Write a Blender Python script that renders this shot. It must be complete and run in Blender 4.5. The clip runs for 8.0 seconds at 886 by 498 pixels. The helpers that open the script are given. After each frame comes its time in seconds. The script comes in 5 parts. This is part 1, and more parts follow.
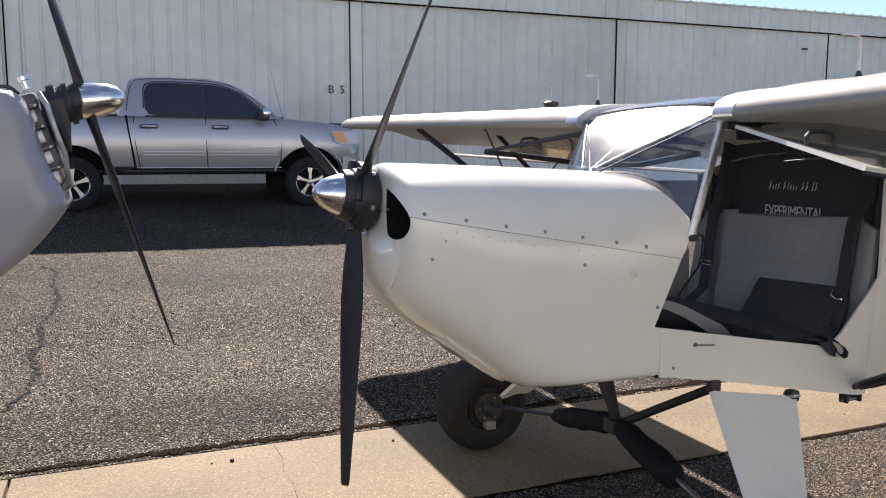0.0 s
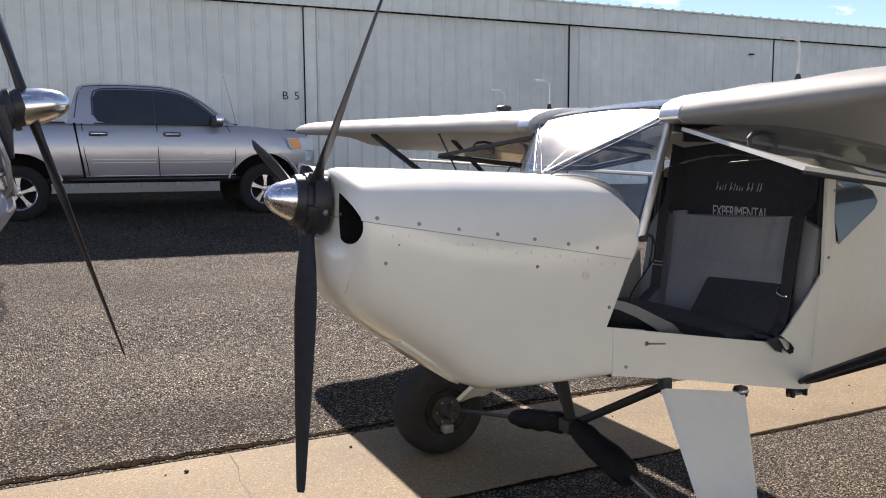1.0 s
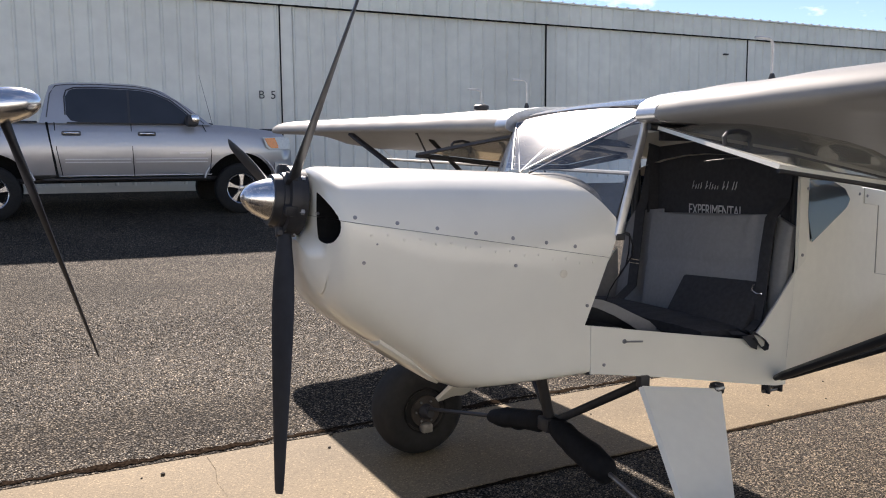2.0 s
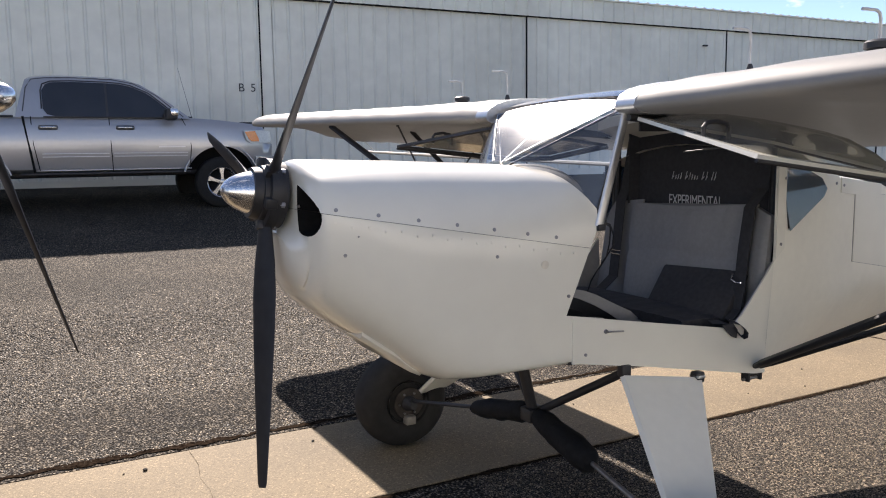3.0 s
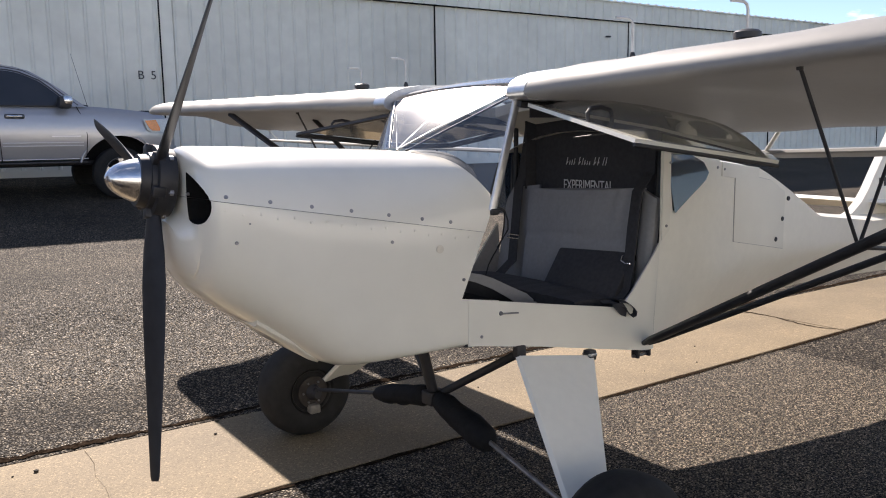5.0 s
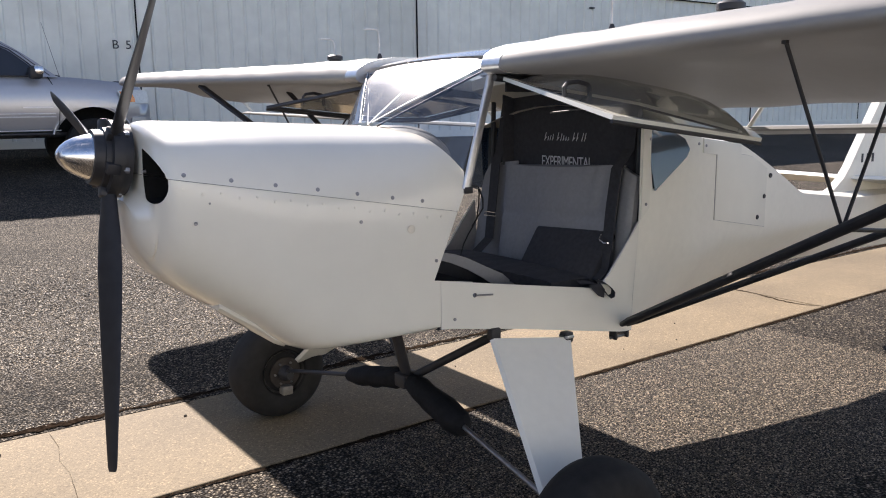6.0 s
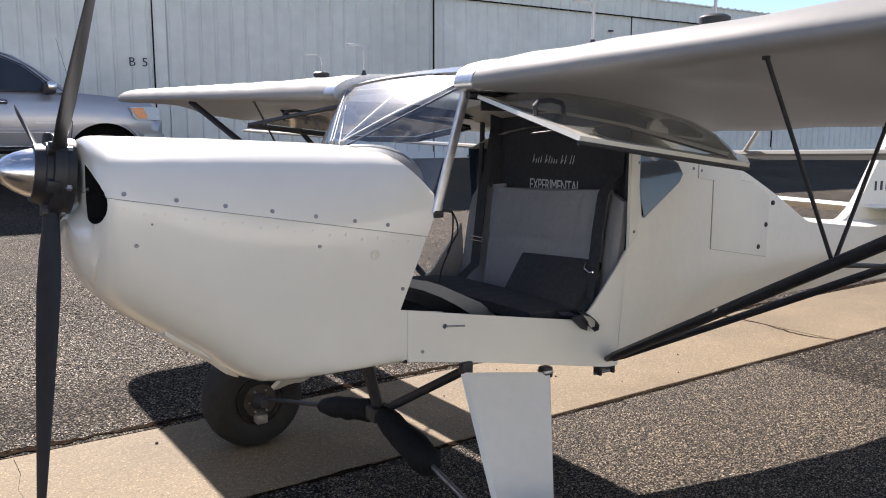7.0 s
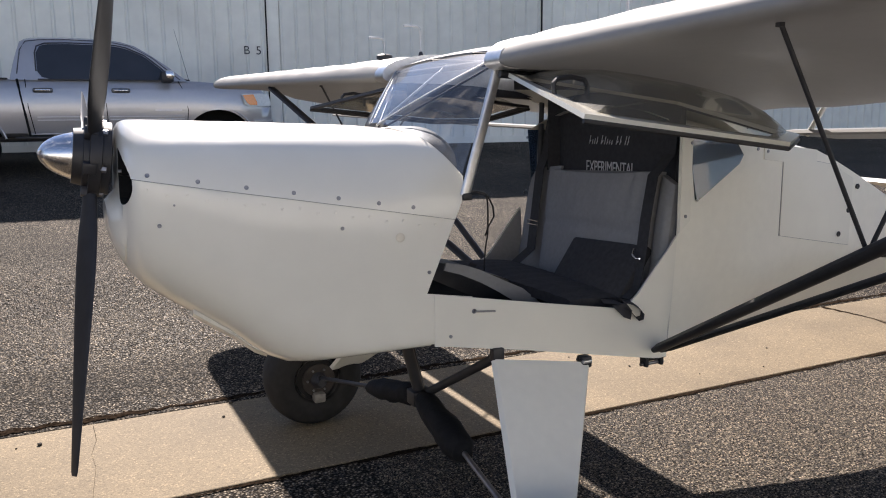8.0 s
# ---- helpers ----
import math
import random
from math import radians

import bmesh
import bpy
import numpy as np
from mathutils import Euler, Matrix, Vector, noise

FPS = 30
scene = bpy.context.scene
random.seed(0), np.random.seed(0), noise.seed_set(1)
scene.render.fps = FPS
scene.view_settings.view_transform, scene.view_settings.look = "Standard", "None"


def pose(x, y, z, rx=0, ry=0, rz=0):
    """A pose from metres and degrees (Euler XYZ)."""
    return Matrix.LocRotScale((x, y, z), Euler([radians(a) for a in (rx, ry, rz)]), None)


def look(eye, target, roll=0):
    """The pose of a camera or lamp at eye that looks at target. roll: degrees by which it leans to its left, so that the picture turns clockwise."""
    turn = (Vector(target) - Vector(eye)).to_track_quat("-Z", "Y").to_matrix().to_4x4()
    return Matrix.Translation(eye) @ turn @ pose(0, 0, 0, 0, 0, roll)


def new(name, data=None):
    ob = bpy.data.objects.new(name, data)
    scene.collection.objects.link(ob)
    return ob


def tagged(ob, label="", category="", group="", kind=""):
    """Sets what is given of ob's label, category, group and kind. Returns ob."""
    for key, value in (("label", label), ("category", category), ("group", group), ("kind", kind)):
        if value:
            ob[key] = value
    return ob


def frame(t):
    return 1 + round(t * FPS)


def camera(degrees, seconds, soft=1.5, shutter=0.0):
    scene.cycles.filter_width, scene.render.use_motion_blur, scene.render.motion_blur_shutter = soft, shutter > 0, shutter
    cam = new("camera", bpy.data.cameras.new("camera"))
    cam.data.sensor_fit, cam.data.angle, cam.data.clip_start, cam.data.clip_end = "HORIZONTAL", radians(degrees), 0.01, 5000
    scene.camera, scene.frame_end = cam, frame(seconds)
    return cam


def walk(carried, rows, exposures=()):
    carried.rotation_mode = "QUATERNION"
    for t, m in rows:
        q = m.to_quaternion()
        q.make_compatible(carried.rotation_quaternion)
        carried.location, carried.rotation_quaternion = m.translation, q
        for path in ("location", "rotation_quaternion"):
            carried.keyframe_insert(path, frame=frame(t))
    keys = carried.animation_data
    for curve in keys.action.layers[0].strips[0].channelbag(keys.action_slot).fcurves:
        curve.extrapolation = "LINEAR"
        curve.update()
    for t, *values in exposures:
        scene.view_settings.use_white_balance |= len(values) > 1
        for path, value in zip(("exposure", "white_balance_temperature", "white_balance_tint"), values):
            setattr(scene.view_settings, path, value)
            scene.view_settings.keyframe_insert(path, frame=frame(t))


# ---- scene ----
cam = camera(58.46, 8.0, 1.05)
PATH = [
    (0, (-2.057, -2.435, 1.419), (-1.298, -0.600, 1.183), 0.13),
    (0.5, (-2.051, -2.442, 1.418), (-1.234, -0.632, 1.186), -0.36),
    (1, (-2.046, -2.447, 1.413), (-1.190, -0.653, 1.191), -0.35),
    (1.5, (-2.045, -2.443, 1.412), (-1.162, -0.661, 1.195), -0.31),
    (3, (-2.042, -2.445, 1.410), (-1.099, -0.698, 1.167), -0.76),
    (3.5, (-2.039, -2.448, 1.407), (-1.081, -0.709, 1.165), -0.80),
    (4, (-2.032, -2.460, 1.408), (-1.046, -0.737, 1.168), -0.97),
    (4.5, (-2.005, -2.483, 1.405), (-0.955, -0.799, 1.163), -1.19),
    (5, (-2.001, -2.495, 1.398), (-0.877, -0.864, 1.126), -0.96),
    (5.2, (-1.992, -2.492, 1.394), (-0.842, -0.880, 1.112), -0.90),
    (6.3, (-1.870, -2.419, 1.410), (-0.723, -0.818, 1.059), -0.80),
    (6.5, (-1.833, -2.412, 1.396), (-0.692, -0.801, 1.070), -0.93),
    (7, (-1.692, -2.399, 1.400), (-0.577, -0.764, 1.111), 0.02),
    (7.5, (-1.537, -2.444, 1.404), (-0.569, -0.718, 1.115), 0.01),
    (8, (-1.440, -2.491, 1.389), (-0.582, -0.714, 1.062), -0.60),
]
walk(cam, [(t, look(eye, aim, roll)) for t, eye, aim, roll in PATH], [(0, 1.24, 6950, 17), (1.5, 1.16, 6950, 17), (3, 1.18, 6950, 17), (5, 1.21, 6950, 17), (6.5, 1.33, 6700, 17), (7.5, 1.24, 6800, 17), (8, 1.18, 6850, 17)])

# ---- light ----
SUN = Vector((0.295, 1.25, 1.0)).normalized()
world = bpy.data.worlds.new("world")
scene.world = world
world.use_nodes = True
wn, wl = world.node_tree.nodes, world.node_tree.links
sky = wn.new("ShaderNodeTexSky")
sky.sky_type = "NISHITA"
sky.sun_disc = False
sky.sun_elevation = math.asin(SUN.z)
sky.sun_rotation = math.atan2(SUN.x, SUN.y)
sky.dust_density = 0.0
sky.ozone_density = 2.0
sky.air_density = 0.7
bg = wn["Background"]
bg.inputs[1].default_value = 0.084
# scattered fair-weather clouds
wco = wn.new("ShaderNodeTexCoord")
wmap = wn.new("ShaderNodeMapping")
wmap.inputs["Scale"].default_value = (1.0, 1.0, 2.6)
wl.new(wco.outputs["Generated"], wmap.inputs[0])
puff = wn.new("ShaderNodeTexNoise")
puff.inputs["Scale"].default_value, puff.inputs["Detail"].default_value, puff.inputs["Roughness"].default_value = 5.5, 8, 0.55
wl.new(wmap.outputs[0], puff.inputs["Vector"])
cover = wn.new("ShaderNodeMapRange")
cover.inputs[1].default_value, cover.inputs[2].default_value = 0.585, 0.71
wl.new(puff.outputs[0], cover.inputs[0])
mixer = wn.new("ShaderNodeMixRGB")
wl.new(cover.outputs[0], mixer.inputs[0])
wl.new(sky.outputs[0], mixer.inputs[1])
mixer.inputs[2].default_value = (11.5, 11.5, 11.7, 1)
wl.new(mixer.outputs[0], bg.inputs[0])
lamp = bpy.data.lights.new("sun", "SUN")
lamp.energy, lamp.angle, lamp.color = 5.0, radians(0.53), (1.0, 0.95, 0.88)
sun = new("sun", lamp)
sun.matrix_world = look(SUN * 50, (0, 0, 0))


# ---- materials ----
def material(name, color, rough=0.5, metal=0.0, coat=0.0, scale=40.0, vary=0.06, bump=0.0, bump_scale=200.0, stain=0.0, stain_scale=3.0, random_vary=0.0, gloss=0.5, coat_rough=0.07):
    m = bpy.data.materials.new(name)
    m.use_nodes = True
    n, l = m.node_tree.nodes, m.node_tree.links
    b = n["Principled BSDF"]
    b.inputs["Roughness"].default_value = rough
    b.inputs["Metallic"].default_value = metal
    b.inputs["Specular IOR Level"].default_value = gloss
    b.inputs["Coat Weight"].default_value = coat
    b.inputs["Coat Roughness"].default_value = coat_rough
    co = n.new("ShaderNodeTexCoord")
    t1 = n.new("ShaderNodeTexNoise")
    t1.inputs["Scale"].default_value, t1.inputs["Detail"].default_value = scale, 6
    l.new(co.outputs["Object"], t1.inputs["Vector"])
    t2 = n.new("ShaderNodeTexNoise")
    t2.inputs["Scale"].default_value, t2.inputs["Detail"].default_value = stain_scale, 5
    l.new(co.outputs["Object"], t2.inputs["Vector"])
    r1 = n.new("ShaderNodeMapRange")
    r1.inputs[3].default_value, r1.inputs[4].default_value = 1 - vary, 1 + vary
    r1.inputs[1].default_value, r1.inputs[2].default_value = 0.3, 0.7
    l.new(t1.outputs[0], r1.inputs[0])
    r2 = n.new("ShaderNodeMapRange")
    r2.inputs[3].default_value, r2.inputs[4].default_value = 1 - stain, 1 + stain * 0.4
    r2.inputs[1].default_value, r2.inputs[2].default_value = 0.3, 0.7
    l.new(t2.outputs[0], r2.inputs[0])
    mu = n.new("ShaderNodeMath")
    mu.operation = "MULTIPLY"
    l.new(r1.outputs[0], mu.inputs[0])
    l.new(r2.outputs[0], mu.inputs[1])
    last = mu.outputs[0]
    if random_vary:
        info = n.new("ShaderNodeObjectInfo")
        r3 = n.new("ShaderNodeMapRange")
        r3.inputs[3].default_value, r3.inputs[4].default_value = 1 - random_vary, 1 + random_vary
        l.new(info.outputs["Random"], r3.inputs[0])
        m2 = n.new("ShaderNodeMath")
        m2.operation = "MULTIPLY"
        l.new(last, m2.inputs[0])
        l.new(r3.outputs[0], m2.inputs[1])
        last = m2.outputs[0]
    hv = n.new("ShaderNodeHueSaturation")
    hv.inputs["Color"].default_value = (*color, 1)
    l.new(last, hv.inputs["Value"])
    l.new(hv.outputs[0], b.inputs["Base Color"])
    if bump:
        t3 = n.new("ShaderNodeTexNoise")
        t3.inputs["Scale"].default_value, t3.inputs["Detail"].default_value = bump_scale, 4
        l.new(co.outputs["Object"], t3.inputs["Vector"])
        bp = n.new("ShaderNodeBump")
        bp.inputs["Strength"].default_value = bump
        bp.inputs["Distance"].default_value = 0.002
        l.new(t3.outputs[0], bp.inputs["Height"])
        l.new(bp.outputs[0], b.inputs["Normal"])
    return m


def glass_material(name, tint, rough=0.02, haze=0.22, film=0.0, dust_reflection=(0.58, 0.72, 0.95)):
    m = bpy.data.materials.new(name)
    m.use_nodes = True
    n, l = m.node_tree.nodes, m.node_tree.links
    out = n["Material Output"]
    tr = n.new("ShaderNodeBsdfTransparent")
    tr.inputs[0].default_value = (*tint, 1)
    g1, g2 = n.new("ShaderNodeBsdfGlossy"), n.new("ShaderNodeBsdfGlossy")
    g1.inputs["Roughness"].default_value, g2.inputs["Roughness"].default_value = rough, haze
    gl = n.new("ShaderNodeMixShader")
    gl.inputs[0].default_value = 0.4
    l.new(g1.outputs[0], gl.inputs[1])
    l.new(g2.outputs[0], gl.inputs[2])
    fr = n.new("ShaderNodeFresnel")
    fr.inputs[0].default_value = 1.9
    mx = n.new("ShaderNodeMixShader")
    l.new(fr.outputs[0], mx.inputs[0])
    l.new(tr.outputs[0], mx.inputs[1])
    l.new(gl.outputs[0], mx.inputs[2])
    # fine scratches and dust scatter a little light; their tint stands in for reflections
    df = n.new("ShaderNodeBsdfDiffuse")
    df.inputs[0].default_value = (*dust_reflection, 1)
    tl = n.new("ShaderNodeBsdfTranslucent")
    tl.inputs[0].default_value = (*dust_reflection, 1)
    both = n.new("ShaderNodeMixShader")
    l.new(df.outputs[0], both.inputs[1])
    l.new(tl.outputs[0], both.inputs[2])
    dm = n.new("ShaderNodeMixShader")
    dm.inputs[0].default_value = film
    l.new(mx.outputs[0], dm.inputs[1])
    l.new(both.outputs[0], dm.inputs[2])
    l.new(dm.outputs[0], out.inputs["Surface"])
    return m


WHITE = material("white_paint", (0.82, 0.80, 0.71), 0.42, coat=1.0, coat_rough=0.13, scale=8, vary=0.02, stain=0.05, stain_scale=1.6, bump=0.07, bump_scale=7)
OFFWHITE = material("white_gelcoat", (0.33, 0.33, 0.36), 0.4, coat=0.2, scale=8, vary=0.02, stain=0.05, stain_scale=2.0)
FABRIC = material("painted_fabric", (0.83, 0.805, 0.715), 0.36, coat=0.3, scale=30, vary=0.02, stain=0.04, stain_scale=2.5, bump=0.05, bump_scale=500)
# White doped cloth with a darkened base, so the wing undersides look shaded.
SHADEDWINGFABRIC = material("shade_darkened_wing_fabric", (0.275, 0.272, 0.262), 0.6, coat=0.04, scale=30, vary=0.03, stain=0.06, stain_scale=2.5, bump=0.05, bump_scale=500)


def let_light_through(m, share, color):
    """Thin doped cloth: part of the light that falls on one side comes out at the other."""
    n, l = m.node_tree.nodes, m.node_tree.links
    tl = n.new("ShaderNodeBsdfTranslucent")
    tl.inputs[0].default_value = (*color, 1)
    mx = n.new("ShaderNodeMixShader")
    mx.inputs[0].default_value = share
    l.new(n["Principled BSDF"].outputs[0], mx.inputs[1])
    l.new(tl.outputs[0], mx.inputs[2])
    l.new(mx.outputs[0], n["Material Output"].inputs["Surface"])


let_light_through(SHADEDWINGFABRIC, 0.155, (0.80, 0.79, 0.76))
BLACK = material("black_paint", (0.024, 0.024, 0.027), 0.5, vary=0.2, scale=30)
BLACKVINYL = material("black_vinyl", (0.03, 0.03, 0.034), 0.5, vary=0.3, scale=25, bump=0.5, bump_scale=40)
PROP = material("black_composite", (0.022, 0.022, 0.025), 0.45, gloss=0.3, vary=0.2, scale=25)
RUBBER = material("tyre_rubber", (0.017, 0.0165, 0.016), 0.8, gloss=0.3, vary=0.25, scale=30, bump=0.3, bump_scale=120)
CHROME = material("polished_aluminium", (0.74, 0.74, 0.75), 0.22, metal=1.0, vary=0.06, scale=60)
ALU = material("bare_aluminium", (0.62, 0.62, 0.62), 0.35, metal=0.9, vary=0.1, scale=40)
STEEL = material("dull_steel", (0.32, 0.32, 0.33), 0.45, metal=1.0, vary=0.2, scale=40)
DULLRIM = material("weathered_rim", (0.065, 0.062, 0.06), 0.6, metal=0.5, vary=0.25, scale=30)
BRAKE = material("brake_disc", (0.055, 0.047, 0.042), 0.5, metal=0.6, vary=0.25, scale=30)
ENGINE = material("cast_aluminium", (0.56, 0.55, 0.52), 0.42, metal=0.75, vary=0.3, scale=30, stain=0.3, stain_scale=12)
DARKENGINE = material("dark_engine_metal", (0.13, 0.13, 0.13), 0.5, metal=0.7, vary=0.35, scale=30, stain=0.4, stain_scale=15)
CAST = material("cast_caliper", (0.20, 0.185, 0.16), 0.55, metal=0.2, vary=0.3, scale=40)
BRASS = material("faded_cap", (0.70, 0.66, 0.56), 0.4, metal=0.1, vary=0.1)
TUBEGREY = material("grey_tube", (0.55, 0.55, 0.55), 0.4, metal=0.3, vary=0.1)
LETTER = material("white_lettering", (0.62, 0.63, 0.64), 0.6, vary=0.05)
VINYL = material("grey_vinyl", (0.13, 0.125, 0.115), 0.5, vary=0.06, scale=30, bump=0.2, bump_scale=250)
DARKCARPET = material("dark_carpet", (0.03, 0.03, 0.032), 0.95, vary=0.3, scale=80, bump=0.6, bump_scale=250)
DARKIN = material("dark_cavity", (0.012, 0.012, 0.012), 0.9, vary=0.2, gloss=0.1)
SOIL = material("dark_soil", (0.022, 0.0155, 0.011), 1.0, vary=0.8, scale=60, bump=1.0, bump_scale=80, gloss=0.0)
DARKSTONE = material("dark_stone", (0.05, 0.045, 0.04), 0.9, vary=0.3, scale=60, gloss=0.1)
SEATGREY = material("grey_seat_cloth", (0.27, 0.272, 0.28), 0.85, vary=0.06, scale=60, stain=0.08, bump=0.4, bump_scale=350)
BOOT = material("black_boot", (0.010, 0.010, 0.011), 0.8, gloss=0.25, vary=0.3, scale=40, bump=0.6, bump_scale=90)
BLACKCLOTH = material("black_cloth", (0.036, 0.036, 0.040), 0.9, vary=0.2, scale=60, bump=0.3, bump_scale=300)
HANGAR = material("ribbed_steel_siding", (0.78, 0.77, 0.695), 0.45, vary=0.04, scale=4, stain=0.13, stain_scale=0.5, random_vary=0.03)
TRUCK = material("grey_metallic_paint", (0.42, 0.42, 0.435), 0.28, metal=0.5, coat=0.6, vary=0.02, scale=20)
TRIM = material("pale_trim", (0.66, 0.66, 0.68), 0.35, metal=0.2, vary=0.05)
TINT = material("tinted_glass", (0.026, 0.026, 0.028), 0.07, vary=0.25, scale=1.5, gloss=0.7)
LAMPCLEAR = material("lamp_lens", (0.62, 0.62, 0.6), 0.12, coat=1.0, vary=0.1)
SILVER = material("polished_wheel_alloy", (0.40, 0.40, 0.41), 0.2, metal=0.75, coat=0.3, vary=0.05)
ORANGE = material("orange_lens", (0.80, 0.20, 0.03), 0.15, coat=1.0, vary=0.1)
# The strong warm film paints in the ground mirrored by the door bubbles.
CLEAR = glass_material("clear_plexiglass", (0.86, 0.86, 0.82), film=0.12, dust_reflection=(0.72, 0.72, 0.66))
# Blue put into the side panes' tint in place of the sky they mirror.
SKYTINTGLASS = glass_material("sky_tinted_side_plexiglass", (0.55, 0.74, 0.96), film=0.012)
SHIELD = glass_material("windshield_plexiglass", (0.78, 0.84, 0.92), haze=0.22, film=0.04)


def asphalt_material():
    """Worn asphalt: pale and dark stones standing out of dark binder."""
    m = bpy.data.materials.new("worn_asphalt")
    m.use_nodes = True
    n, l = m.node_tree.nodes, m.node_tree.links
    b = n["Principled BSDF"]
    b.inputs["Roughness"].default_value = 0.84
    b.inputs["Sheen Weight"].default_value, b.inputs["Sheen Roughness"].default_value = 0.03, 0.3
    b.inputs["Sheen Tint"].default_value = (0.9, 0.8, 0.68, 1)
    co = n.new("ShaderNodeTexCoord")
    wob = n.new("ShaderNodeTexNoise")
    wob.inputs["Scale"].default_value = 90
    l.new(co.outputs["Object"], wob.inputs["Vector"])
    bend = n.new("ShaderNodeVectorMath")
    bend.operation = "MULTIPLY_ADD"
    l.new(wob.outputs["Color"], bend.inputs[0])
    bend.inputs[1].default_value = (0.012, 0.012, 0.012)
    l.new(co.outputs["Object"], bend.inputs[2])
    v = n.new("ShaderNodeTexVoronoi")
    v.inputs["Scale"].default_value = 84
    l.new(bend.outputs[0], v.inputs["Vector"])
    sep = n.new("ShaderNodeSeparateColor")
    l.new(v.outputs["Color"], sep.inputs[0])
    cr = n.new("ShaderNodeValToRGB")
    e = cr.color_ramp.elements
    e[0].position, e[0].color = 0.0, (0.026, 0.023, 0.020, 1)
    e[1].position, e[1].color = 1.0, (0.56, 0.47, 0.35, 1)
    for at, grey in ((0.3, 0.055), (0.6, 0.13), (0.85, 0.29)):
        mid = e.new(at)
        mid.color = (grey * 1.2, grey * 0.97, grey * 0.70, 1)
    l.new(sep.outputs[0], cr.inputs[0])
    gap = n.new("ShaderNodeMapRange")
    gap.inputs[1].default_value, gap.inputs[2].default_value = 0.30, 0.52
    gap.inputs[3].default_value, gap.inputs[4].default_value = 1.3, 0.18
    l.new(v.outputs["Distance"], gap.inputs[0])
    shine = n.new("ShaderNodeMath")
    shine.operation = "MULTIPLY"
    shine.inputs[1].default_value = 0.28
    l.new(gap.outputs[0], shine.inputs[0])
    l.new(shine.outputs[0], b.inputs["Specular IOR Level"])
    big = n.new("ShaderNodeTexNoise")
    big.inputs["Scale"].default_value, big.inputs["Detail"].default_value = 0.8, 7
    l.new(co.outputs["Object"], big.inputs["Vector"])
    br = n.new("ShaderNodeMapRange")
    br.inputs[1].default_value, br.inputs[2].default_value = 0.3, 0.7
    br.inputs[3].default_value, br.inputs[4].default_value = 0.32, 0.70
    l.new(big.outputs[0], br.inputs[0])
    clump = n.new("ShaderNodeTexNoise")
    clump.inputs["Scale"].default_value, clump.inputs["Detail"].default_value = 26, 3
    l.new(co.outputs["Object"], clump.inputs["Vector"])
    cl = n.new("ShaderNodeMapRange")
    cl.inputs[1].default_value, cl.inputs[2].default_value = 0.32, 0.68
    cl.inputs[3].default_value, cl.inputs[4].default_value = 0.68, 1.38
    l.new(clump.outputs[0], cl.inputs[0])
    mb = n.new("ShaderNodeMath")
    mb.operation = "MULTIPLY"
    l.new(br.outputs[0], mb.inputs[0])
    l.new(cl.outputs[0], mb.inputs[1])
    mul = n.new("ShaderNodeMath")
    mul.operation = "MULTIPLY"
    l.new(gap.outputs[0], mul.inputs[0])
    l.new(mb.outputs[0], mul.inputs[1])
    hv = n.new("ShaderNodeHueSaturation")
    l.new(cr.outputs[0], hv.inputs["Color"])
    l.new(mul.outputs[0], hv.inputs["Value"])
    l.new(hv.outputs[0], b.inputs["Base Color"])
    hgt = n.new("ShaderNodeMath")
    hgt.operation = "MULTIPLY_ADD"
    l.new(v.outputs["Distance"], hgt.inputs[0])
    hgt.inputs[1].default_value = -1.0
    l.new(wob.outputs[0], hgt.inputs[2])
    bp = n.new("ShaderNodeBump")
    bp.inputs["Strength"].default_value = 0.8
    bp.inputs["Distance"].default_value = 0.008
    l.new(hgt.outputs[0], bp.inputs["Height"])
    l.new(bp.outputs[0], b.inputs["Normal"])
    return m


ASPHALT = asphalt_material()


def chip_material():
    """Stone chips, each of its own tone, from black basalt to pale quartz."""
    m = bpy.data.materials.new("stone_chips")
    m.use_nodes = True
    n, l = m.node_tree.nodes, m.node_tree.links
    b = n["Principled BSDF"]
    b.inputs["Roughness"].default_value = 0.6
    b.inputs["Specular IOR Level"].default_value = 0.26
    geo = n.new("ShaderNodeNewGeometry")
    cr = n.new("ShaderNodeValToRGB")
    e = cr.color_ramp.elements
    e[0].position, e[0].color = 0.0, (0.022, 0.020, 0.017, 1)
    e[1].position, e[1].color = 1.0, (0.46, 0.355, 0.235, 1)
    for at, grey in ((0.35, 0.040), (0.65, 0.098), (0.87, 0.22)):
        mid = e.new(at)
        mid.color = (grey * 1.2, grey * 0.97, grey * 0.68, 1)
    l.new(geo.outputs["Random Per Island"], cr.inputs[0])
    co = n.new("ShaderNodeTexCoord")
    grain = n.new("ShaderNodeTexNoise")
    grain.inputs["Scale"].default_value = 700
    l.new(co.outputs["Object"], grain.inputs["Vector"])
    patch = n.new("ShaderNodeTexNoise")
    patch.inputs["Scale"].default_value, patch.inputs["Detail"].default_value = 1.3, 6
    l.new(co.outputs["Object"], patch.inputs["Vector"])
    add = n.new("ShaderNodeMath")
    add.operation = "MULTIPLY_ADD"
    l.new(patch.outputs[0], add.inputs[0])
    add.inputs[1].default_value = 0.85
    l.new(grain.outputs[0], add.inputs[2])
    hv = n.new("ShaderNodeHueSaturation")
    l.new(add.outputs[0], hv.inputs["Value"])
    l.new(cr.outputs[0], hv.inputs["Color"])
    l.new(hv.outputs[0], b.inputs["Base Color"])
    return m


CHIPS = chip_material()


